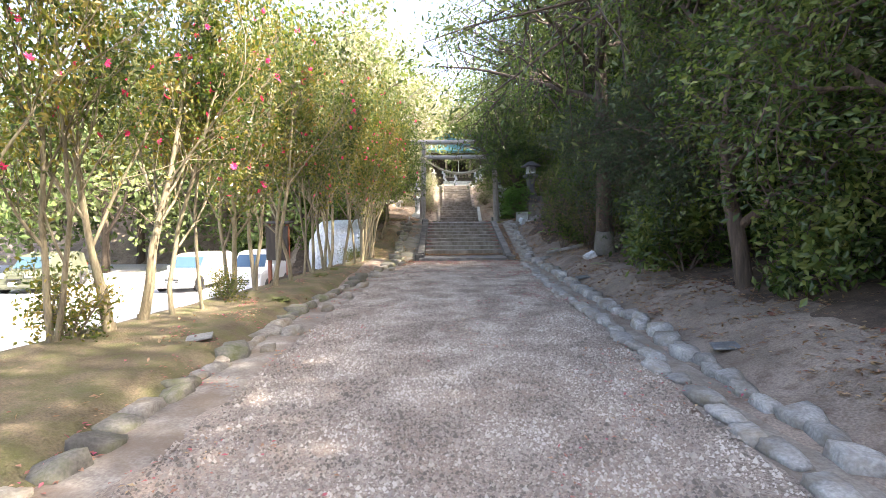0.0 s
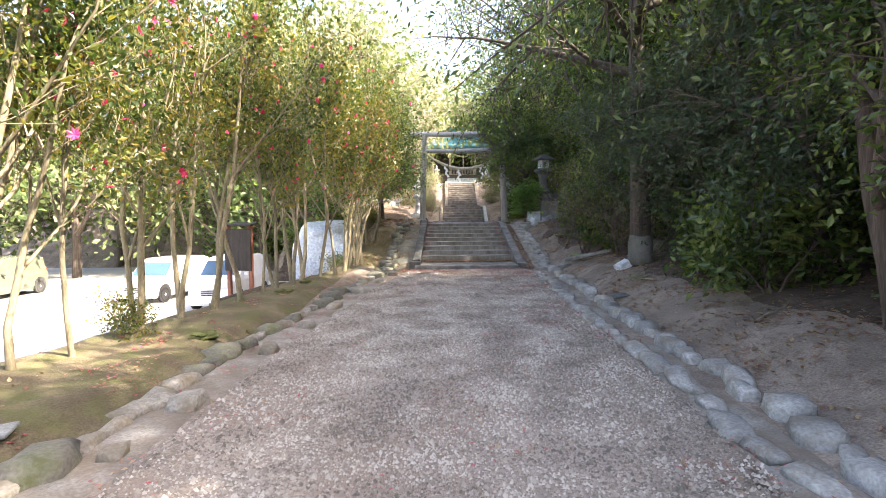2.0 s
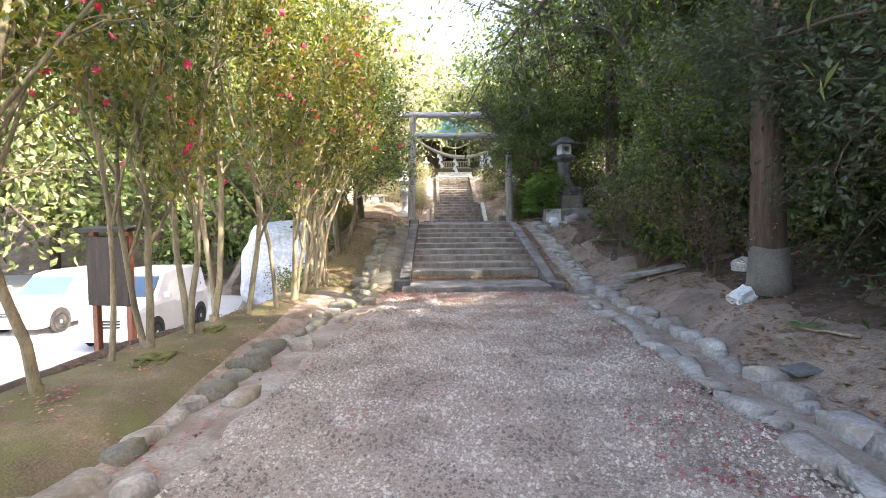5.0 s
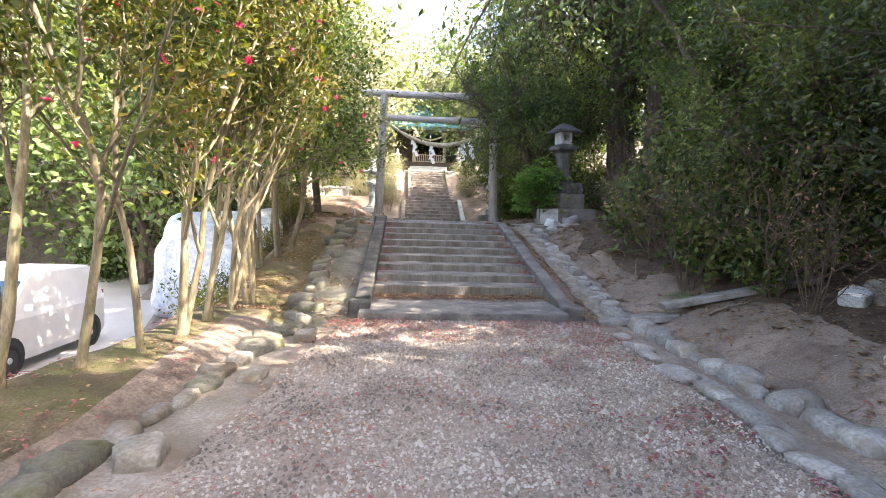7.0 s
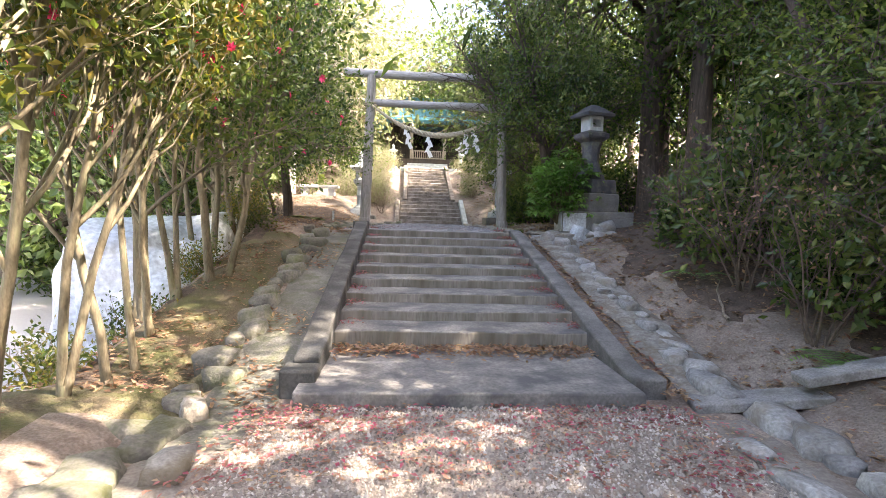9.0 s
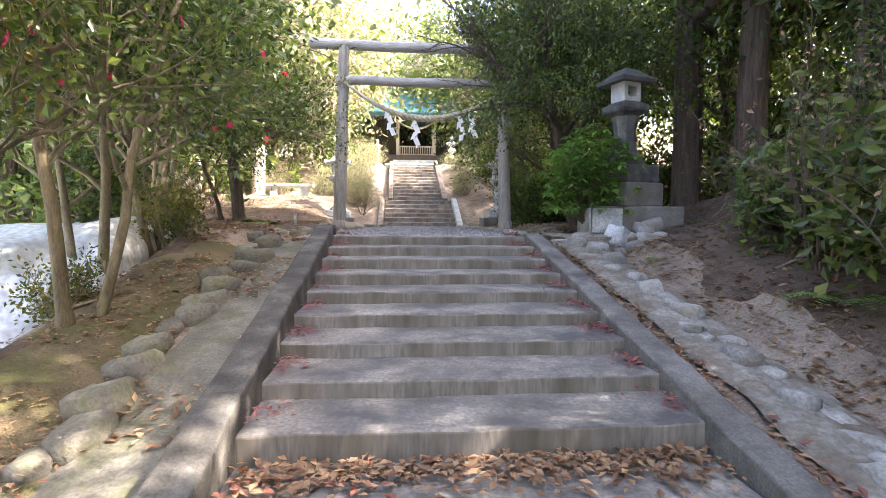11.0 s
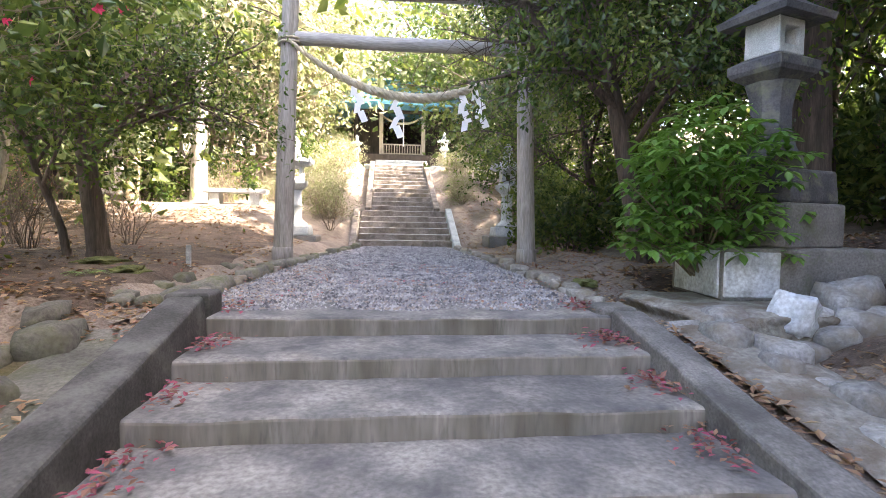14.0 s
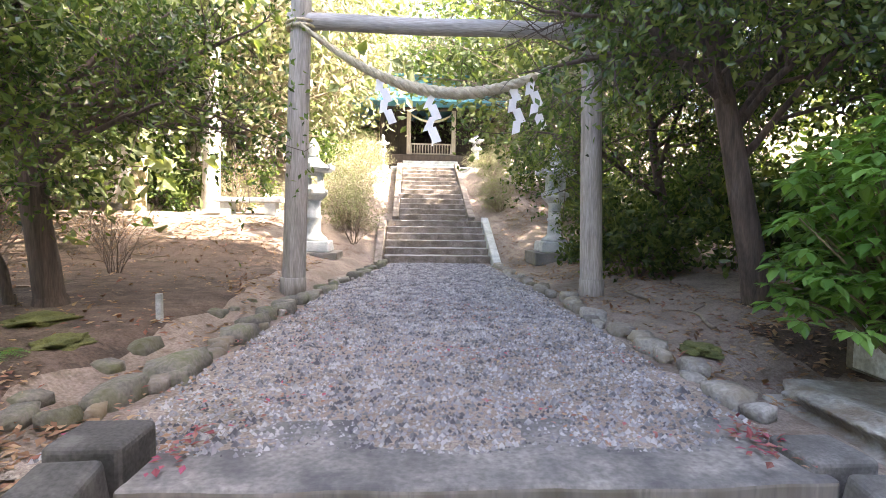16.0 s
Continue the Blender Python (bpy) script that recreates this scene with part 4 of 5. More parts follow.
# the forked evergreen by the gate and the smaller ones before it
gate_tree = make_tree("evergreen_tree", 111, [((0, 0, 0), (-0.05, 0.02, 1), 3.1, 0.135), ((-0.35, 0.1, 0), (-0.12, 0.1, 1), 2.2, 0.05)], 4, L_DARK, M_BARK_DARK, 0.08, 17000, 0.16,
                      "dark-trunked evergreen with spreading limbs near the gate", "tree", bend=0.4, lift=0.15, split=(4, 6), spread=0.75, first=0.38, droop=0.1)
gate_tree.matrix_world = scaled(-2.98, 27.35, land(-2.98, 27.35), 20, 1.0)
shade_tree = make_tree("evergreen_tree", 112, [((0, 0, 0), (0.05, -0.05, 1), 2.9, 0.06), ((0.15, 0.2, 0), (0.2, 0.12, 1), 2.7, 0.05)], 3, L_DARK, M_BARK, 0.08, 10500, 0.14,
                       "thin-stemmed evergreen with pink blossoms on the bank", "tree", "evergreens before the gate", bend=0.4, lift=0.3, split=(4, 6), spread=0.7, first=0.35, flowers=24)
place_copies([shade_tree], [(0, scaled(-2.75, 21.2, land(-2.75, 21.2), 0, 1.15)), (0, scaled(-3.3, 22.9, land(-3.3, 22.9), 130, 1.0)), (0, scaled(-3.4, 24.5, land(-3.4, 24.5), 230, 1.1)), (0, scaled(-3.0, 19.8, land(-3.0, 19.8), 80, 1.0)), (0, scaled(-5.0, 27.8, land(-5.0, 27.8), 20, 1.1)), (0, scaled(-6.6, 30.4, land(-6.6, 30.4), 160, 1.2)), (0, scaled(-4.4, 25.9, land(-4.4, 25.9), 300, 1.0))])


def cedar(seed):
    return make_tree("cedar_tree", seed, [((0, 0, 0), (0.01, 0.02, 1), 9.0, 0.30)], 3, L_CEDAR, M_BARK_DARK, 0.22, 9000, 0.35,
                     "tall cedar with a bare reddish-brown trunk", "tree", "cedars behind the old lantern", bend=0.06, lift=0.0, split=(5, 8), spread=1.0, first=0.45, droop=0.4, aspect=0.35)


cedars = [cedar(121), cedar(122)]
place_copies(cedars, [(0, scaled(6.9, 27.5, land(6.9, 27.5) - 0.1, 0, 1)), (1, scaled(7.76, 26.5, land(7.76, 26.5) - 0.1, 60, 1.1)), (0, scaled(6.2, 8.6, land(6.2, 8.6) - 0.1, 120, 0.9)), (1, scaled(8.2, 29.5, land(8.2, 29.5) - 0.1, 200, 0.9)), (0, scaled(7.2, 10.2, land(7.2, 10.2) - 0.1, 200, 0.85))])

# pale trunks beyond the sunny ground
pale = make_tree("tree", 131, [((0, 0, 0), (0.02, 0, 1), 7.5, 0.26)], 3, L_PALE, M_BARK_PALE, 0.16, 8000, 0.4, "pale-barked tree in the sunny clearing", "tree", "pale trees in the clearing", bend=0.08, lift=0, split=(5, 8), spread=0.9, first=0.5)
place_copies([pale], [(0, scaled(-5.1, 37.0, land(-5.1, 37) - 0.05, 0, 1)), (0, scaled(-8.4, 44, land(-8.4, 44), 90, 1.1))])


# ---- kerb stones, gutters, gravel and litter ----
def stone_mesh(seed, sx, sy, sz, mat=M_STONE):
    bm = bmesh.new()
    bmesh.ops.create_icosphere(bm, subdivisions=2, radius=0.5)
    off = Vector((seed * 7.3, seed * 3.1, 0))
    for v in bm.verts:
        p = v.co.copy()
        q = Vector([math.copysign(abs(c * 2) ** 0.5, c) * 0.5 for c in p])
        q *= 1 + 0.3 * noise.noise(p * 2.6 + off) + 0.12 * noise.noise(p * 6 + off)
        v.co = Vector((q.x * sx, q.y * sy, q.z * sz))
    me = bpy.data.meshes.new("stone")
    bm.to_mesh(me)
    bm.free()
    me.polygons.foreach_set("use_smooth", [True] * len(me.polygons))
    me.materials.append(mat)
    return me


STONES = [stone_mesh(k, 0.30, 0.50, 0.30) for k in range(7)]
DARKS = [stone_mesh(140 + k, 0.42, 0.5, 0.36, M_STONE_DARK) for k in range(6)]
PALES = [stone_mesh(80 + k, 0.36, 0.5, 0.36, M_STONE_PALE) for k in range(6)]
PALE_FLATS = [stone_mesh(100 + k, 0.26, 0.52, 0.14, M_STONE_PALE) for k in range(5)]
SMALLS = [stone_mesh(60 + k, 0.2, 0.26, 0.17) for k in range(6)]


def stone_row(name, label, line, y0, y1, gap, pool, jitter, size, lift):
    """Single stones set end to end along a line."""
    root = empty(name, label=label, category="kerb", kind="structure")
    y = y0
    while y < y1:
        s = rr.uniform(*size)
        x = line(y) + rr.uniform(-jitter, jitter)
        o = new("stone", rr.choice(pool))
        o.parent = root
        z = lerp(PATH_Z, y)
        dx = line(y + 0.3) - line(y)
        o.matrix_local = pose(x, y, z + lift, rr.uniform(-8, 8), rr.uniform(-10, 10), -math.degrees(math.atan2(dx, 0.3)) + rr.uniform(-14, 14)) @ Matrix.Diagonal((s * rr.uniform(0.8, 1.2), s * rr.uniform(0.85, 1.25), s * rr.uniform(0.85, 1.15), 1))
        y += gap * s * rr.uniform(0.85, 1.2)
    return root


stone_row("kerb_left", "row of rounded field stones along the path", lambda y: lerp(LEFT_EDGE, y), -3.5, 17.8, 0.5, STONES + DARKS, 0.06, (0.55, 0.9), -0.035)
stone_row("kerb_right", "row of big rounded stones holding the earth bank", lambda y: lerp(RIGHT_EDGE, y) + 0.28, -3.5, 17.4, 0.5, PALES, 0.08, (0.5, 0.95), -0.01)
stone_row("kerb_gutter", "row of pale flat stones along the gutter", lambda y: lerp(RIGHT_EDGE, y) - 0.22, -3.5, 17.2, 0.52, PALE_FLATS, 0.07, (0.55, 1.05), 0.012)
stone_row("kerb_stair_left", "boulders set in mortar beside the steps", lambda y: -1.72 + 0.06 * math.sin(y * 1.7), 16.6, 25.0, 0.5, DARKS, 0.16, (0.5, 0.9), -0.03)
stone_row("kerb_stair_right", "pale stones set in mortar beside the steps", lambda y: 3.2, 17.9, 24.4, 0.36, PALES + PALE_FLATS, 0.12, (0.5, 0.8), 0.03)
stone_row("kerb_forecourt_left", "small stones edging the forecourt", lambda y: lerp(LEFT_EDGE, y) + 0.25, 25.0, 34.0, 0.3, SMALLS + DARKS, 0.14, (0.35, 0.75), 0.0)
stone_row("kerb_forecourt_right", "small stones edging the forecourt", lambda y: lerp(RIGHT_EDGE, y) - 0.3, 25.0, 34.0, 0.34, SMALLS, 0.14, (0.6, 1.2), 0.0)
stone_row("kerb_bank", "loose stones on the mossy bank", lambda y: lerp(LEFT_EDGE, y) - 0.35, 25.0, 29.0, 0.5, DARKS, 0.25, (0.35, 0.6), 0.02)
stone_row("kerb_loose", "loose stones fallen into the ditch", lambda y: lerp(LEFT_EDGE, y) + 0.42, 6.0, 17.4, 1.3, SMALLS, 0.1, (0.8, 1.5), 0.0)


def channel(name, label, y0, y1, left, right, lift, mat):
    return tagged(strip(name, y0, y1, 0.25, left, right, lift, mat, 5, 0.1), label, "gutter", kind="structure")


channel("gutter_left", "shallow mortar ditch filled with earth", -4, 17.6, lambda y: lerp(LEFT_EDGE, y) + 0.0, lambda y: lerp(LEFT_EDGE, y) + 0.62, -0.005, M_GUTTER)
channel("gutter_right", "shallow pale mortar gutter", -4, 17.6, lambda y: lerp(RIGHT_EDGE, y) - 0.36, lambda y: lerp(RIGHT_EDGE, y) + 0.2, 0.0, M_GUTTER)
channel("apron_left", "sloping dark mossy mortar apron beside the steps", 17.0, 24.4, lambda y: -1.62, lambda y: -0.9, 0.0, M_APRON)
channel("apron_right", "pale mortar edging beside a leaf-filled gutter", 17.9, 24.3, lambda y: 2.82, lambda y: 3.5, 0.06, M_MORTAR)


def pebbles(name, count, y0, y1, left, right, size, mat, seed, label, ground=None):
    """Loose angular pebbles, too many to count."""
    rng = np.random.default_rng(seed)
    oct_v = np.array([(1, 0, -0.3), (0, 1, -0.3), (-1, 0, -0.3), (0, -1, -0.3), (0, 0, 0.75)])
    oct_f = np.array([(0, 1, 4), (1, 2, 4), (2, 3, 4), (3, 0, 4)])
    y = rng.uniform(y0, y1, count)
    u = rng.beta(1.3, 1.3, count)
    x = np.array([left(v) + (right(v) - left(v)) * w for v, w in zip(y, u)])
    z = np.array([ground(a, b) if ground else lerp(PATH_Z, b) + 0.02 + 0.018 * noise.noise(Vector((a * 1.4, b * 1.4, 1))) for a, b in zip(x, y)])
    s = size * rng.lognormal(0, 0.35, count)
    a = rng.uniform(0, 6.28, count)
    v = np.repeat(oct_v[None], count, 0) * rng.uniform(0.65, 1.3, (count, 5, 1)) * s[:, None, None]
    c, d = np.cos(a)[:, None], np.sin(a)[:, None]
    vx, vy = v[:, :, 0] * c - v[:, :, 1] * d, v[:, :, 0] * d + v[:, :, 1] * c
    v = np.stack([vx + x[:, None], vy + y[:, None], v[:, :, 2] + z[:, None] + s[:, None] * 0.1], 2).reshape(-1, 3)
    f = (oct_f[None] + 5 * np.arange(count)[:, None, None]).reshape(-1, 3)
    return tagged(arrays_object(name, v, f, mat), label, "gravel", kind="stuff")


pebbles("gravel", 90000, -1, 10, lambda y: lerp(LEFT_EDGE, y) + 0.6, lambda y: lerp(RIGHT_EDGE, y) - 0.35, 0.0125, M_PEBBLE, 1, "loose grey and tan pebbles on the path")
pebbles("gravel", 52000, 9, 17.7, lambda y: lerp(LEFT_EDGE, y) + 0.6, lambda y: lerp(RIGHT_EDGE, y) - 0.35, 0.013, M_PEBBLE, 2, "loose grey and tan pebbles on the path")
pebbles("gravel", 44000, 24.5, 34.2, lambda y: lerp(LEFT_EDGE, y) + 0.45, lambda y: lerp(RIGHT_EDGE, y) - 0.5, 0.014, M_PEBBLE_GREY, 3, "loose blue-grey gravel on the forecourt")


def litter(name, spots_xyz, size, mat, seed, label, category="fallen leaves"):
    rng = np.random.default_rng(seed)
    c = np.array(spots_xyz)
    c[:, 2] += rng.uniform(0.004, 0.02, len(c))
    v, f = leaf_arrays(rng, c, size, None, 0.55, 0.0, 0.82)
    return tagged(arrays_object(name, v, f, mat), label, category, kind="stuff")


def scatter(count, x0, x1, y0, y1, seed, clump=0.0, cut=0.0, extra=0.0):
    """Places on the land, clumped by a noise field."""
    rng = random.Random(seed)
    out = []
    while len(out) < count:
        x, y = rng.uniform(x0, x1), rng.uniform(y0, y1)
        if clump and noise.noise(Vector((x * clump, y * clump, seed))) < cut:
            continue
        out.append((x, y, land(x, y) + extra))
    return out


litter("fallen_leaves", scatter(9000, 3.3, 8, 1, 24, 3, 1.2, -0.1), 0.085, L_DRY, 4, "dry brown fallen leaves on the shady bank")
litter("fallen_leaves", scatter(10000, -8, -1.3, 24.5, 35, 5, 0.9, -0.25), 0.08, L_DRY, 6, "dry brown fallen leaves under the evergreen")
litter("fallen_leaves", scatter(5000, 2.6, 6, 25, 40, 7, 0.9, -0.25), 0.08, L_DRY, 8, "dry brown fallen leaves beside the forecourt")
litter("fallen_leaves", scatter(2200, -4.4, -2.6, -1, 24, 9, 1.5, 0.1), 0.06, L_DRY, 10, "dry leaves on the camellia bank")
litter("fallen_leaves", scatter(4500, 3.5, 7.5, 19.5, 27, 33, 1.1, -0.1, 0.0), 0.085, L_DRY, 34, "reddish leaf litter on the open bank")
litter("fallen_leaves", scatter(3500, -3.6, -1.0, 17.6, 25, 31, 1.2, -0.15, 0.03), 0.07, L_DRY, 32, "dry leaves beside the steps")
litter("fallen_petals", scatter(900, -3.6, -1.9, 1, 18, 11, 1.8, 0.25, 0.03), 0.05, L_OLDPETAL, 12, "withered pink petals in the ditch", "petals")
litter("fallen_petals", scatter(1700, -1.4, 2.9, 16.5, 17.72, 13, 1.1, -0.2, 0.05) + scatter(700, -1.4, 2.9, 14.0, 16.6, 13, 1.1, 0.1, 0.05), 0.05, L_OLDPETAL, 14, "withered pink petals below the steps", "petals")
litter("fallen_petals", scatter(1500, -2, 2.8, 1, 15, 15, 0.8, 0.15, 0.05), 0.042, L_OLDPETAL, 16, "scattered petals on the gravel", "petals")
litter("fallen_petals", scatter(1000, -1.2, 2.6, 17.25, 17.74, 41, 1.4, -0.35, 0.05) + scatter(1100, 1.4, 2.75, 9, 17.2, 43, 1.3, 0.0, 0.05) + scatter(420, -3.4, -2.2, 5, 17, 47, 1.6, 0.3, 0.03), 0.05, L_FALLEN, 42, "magenta petals drifted along the path edges", "petals")
litter("twigs_and_bits", scatter(5200, 3.3, 6.5, -1, 24, 51, 0.7, -0.3, 0.01), 0.05, L_DRY, 52, "fine brown debris on the shady bank", "debris")
litter("fallen_petals", scatter(900, -1.2, 2.5, 24.6, 29, 17, 1.2, 0.05, 0.05), 0.04, L_OLDPETAL, 18, "scattered petals on the forecourt", "petals")

# drifts of leaves and petals in the corners of the steps
drift = []
for k in range(9):
    zt, yf = STEP_Z - k * STEP_R, STEP_Y - k * STEP_T
    for side, n in ((-1, 60), (1, 95)):
        for _ in range(int(n * rr.uniform(0.5, 1.5))):
            x = AX + side * (1.47 - abs(rr.gauss(0, 0.13)))
            drift.append((x, yf + min(0.6, max(0.03, rr.gauss(0.36, 0.14))), zt + 0.01 + rr.uniform(0, 0.03)))
litter("fallen_petals", drift, 0.052, L_FALLEN, 20, "drifts of leaves and petals in the step corners", "petals")
drift = [(AX + rr.uniform(-1.45, 1.45), 19.27 - abs(rr.gauss(0, 0.2)), 0.185 + rr.uniform(0, 0.03)) for _ in range(1000)]
drift += [(2.7 + rr.uniform(-0.12, 0.12), rr.uniform(17.8, 24.2), 0) for _ in range(700)]
drift = [(x, y, z or lerp(PATH_Z, y) + 0.05) for x, y, z in drift]
litter("fallen_leaves", drift, 0.075, L_DRY, 21, "brown leaves drifted against the lowest step")


# forest floor under the evergreen by the gate; its dark colour also carries shade
def mulch(name, x0, x1, y0, y1, seed, label, mat=M_MULCH_SHADE, fringe=0.5, whole=False):
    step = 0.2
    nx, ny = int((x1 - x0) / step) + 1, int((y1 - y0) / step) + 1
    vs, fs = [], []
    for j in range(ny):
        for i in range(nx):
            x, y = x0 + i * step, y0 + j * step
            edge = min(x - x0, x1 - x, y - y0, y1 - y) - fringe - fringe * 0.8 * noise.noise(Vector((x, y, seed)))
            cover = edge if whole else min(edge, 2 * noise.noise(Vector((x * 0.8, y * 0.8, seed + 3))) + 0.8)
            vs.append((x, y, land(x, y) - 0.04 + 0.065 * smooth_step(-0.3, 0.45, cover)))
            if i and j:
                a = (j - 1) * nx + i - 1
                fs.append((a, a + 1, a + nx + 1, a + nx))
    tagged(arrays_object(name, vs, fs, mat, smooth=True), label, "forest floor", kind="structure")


mulch("ground_mulch", -9.0, -1.2, 24.2, 33.4, 2, "dark leaf mulch with painted shade under the evergreen", M_MULCH_SHADE, 0.4, True)
mulch("ground_mulch", 3.3, 9.0, 18.5, 27.5, 5, "dark reddish leaf mulch on the bank")
mulch("ground_mulch", 3.9, 9.0, 0.0, 19.0, 7, "dark leaf mulch under the trees")
# these two sheets also paint shade over the ground left of the steps
mulch("ground_mulch", -3.6, -1.9, 17.0, 25.0, 9, "dark leaf mulch with painted shade beside the steps")
mulch("ground_mulch", -2.6, -1.45, 18.2, 24.6, 12, "dark earth with painted shade along the apron")


mulch("ground_moss", -5.0, -2.2, -3.6, 18.0, 21, "mossy brown earth under the camellias", M_BANK, 0.1, True)
mulch("ground_moss", -3.2, -1.4, 17.0, 24.4, 23, "mossy brown earth beside the apron", M_BANK, 0.1, True)


def fallen_branch(x, y, turn, length, seed):
    r = random.Random(seed)
    pts, a = [], radians(turn)
    for k in range(8):
        pts.append((x, y, land(x, y) + 0.02 + 0.02 * r.random()))
        a += r.uniform(-0.35, 0.35)
        x, y = x + math.cos(a) * length / 7, y + math.sin(a) * length / 7
    verts, faces = [], []
    tube_arrays(pts, [0.022 - 0.0022 * k for k in range(8)], 6, verts, faces)
    side = [pts[4], (pts[4][0] + 0.2, pts[4][1] + 0.12, pts[4][2] + 0.05), (pts[4][0] + 0.34, pts[4][1] + 0.3, pts[4][2] + 0.04)]
    tube_arrays(side, [0.01, 0.007, 0.003], 5, verts, faces)
    tagged(arrays_object("fallen_branch", verts, faces, M_TWIG, smooth=True), "dry fallen branch lying on the earth", "branch", "fallen branches")


for k, (x, y, t, ln) in enumerate(((3.9, 8.6, 40, 1.0), (4.2, 12.3, 100, 0.8), (4.0, 19.2, 60, 1.1), (4.4, 21.4, 20, 1.3), (4.9, 23.6, 150, 1.2), (5.6, 24.4, 10, 1.4), (3.5, 27.0, 70, 1.0), (3.6, 28.6, 120, 1.2), (-4.4, 28.0, 30, 1.1), (-3.6, 31.0, 160, 0.9), (4.0, 17.0, 20, 0.8), (4.7, 10.4, 130, 0.9), (4.3, 27.6, 20, 1.4), (-2.9, 21.5, 60, 0.7))):
    fallen_branch(x, y, t, ln, k)


def fern(x, y, s, seed):
    """Arching fronds with paired leaflets."""
    rng = np.random.default_rng(seed)
    z = land(x, y)
    root = empty("fern", Matrix.Translation((x, y, z)), label="yellow-green fern growing on the bank", category="fern", group="ferns on the bank")
    for k in range(9):
        a = 2 * math.pi * k / 9 + rng.uniform(-0.3, 0.3)
        vs, fs = [], []
        for j in range(1, 13):
            u = j / 12
            p = Vector((math.cos(a) * 0.5 * u, math.sin(a) * 0.5 * u, 0.42 * u - 0.36 * u * u)) * s
            w = 0.11 * s * math.sin(math.pi * min(1, 0.25 + 0.75 * (1 - u)))
            for side in (-1, 1):
                d = Vector((-math.sin(a) * side, math.cos(a) * side, -0.15)) * w + Vector((math.cos(a), math.sin(a), 0)) * w * 0.35
                n = Vector((math.cos(a), math.sin(a), 0)) * 0.018 * s
                b = len(vs)
                vs.extend([p - n, p + d * 0.5 - n, p + d, p + n])
                fs.append((b, b + 1, b + 2, b + 3))
        arrays_object("frond", vs, fs, L_FRESH, root)


for k, (x, y, s) in enumerate(((4.25, 17.95, 0.8), (4.3, 20.4, 0.9), (3.75, 22.7, 0.35), (5.0, 21.9, 0.7), (4.15, 13.0, 0.5), (5.4, 24.6, 0.6), (-2.2, 25.6, 0.4))):
    fern(x, y, s, k)


# ---- vehicles ----
M_CARWHITE = plain("white_car_paint", (0.78, 0.78, 0.78), 0.25)
M_CARDARK = plain("olive_car_paint", (0.10, 0.11, 0.08), 0.25)
M_TYRE = plain("tyre_rubber", (0.02, 0.02, 0.02), 0.8)
M_RIM = plain("alloy_rim", (0.55, 0.56, 0.58), 0.35, 0.8)
M_TRIM = plain("black_plastic_trim", (0.03, 0.03, 0.03), 0.6)
M_LAMPGLASS = plain("lamp_lens", (0.65, 0.66, 0.68), 0.15)
M_REDLAMP = plain("red_lamp_lens", (0.5, 0.03, 0.03), 0.2)
M_GLASS = plain("car_window", (0.05, 0.10, 0.16), 0.06)


def loft(bm, sections):
    """Closed sections of equal size joined end to end."""
    rings = [[bm.verts.new(p) for p in s] for s in sections]
    n = len(rings[0])
    for a, b in zip(rings, rings[1:]):
        for k in range(n):
            bm.faces.new((a[k], a[(k + 1) % n], b[(k + 1) % n], b[k]))
    bm.faces.new(list(reversed(rings[0])))
    bm.faces.new(rings[-1])


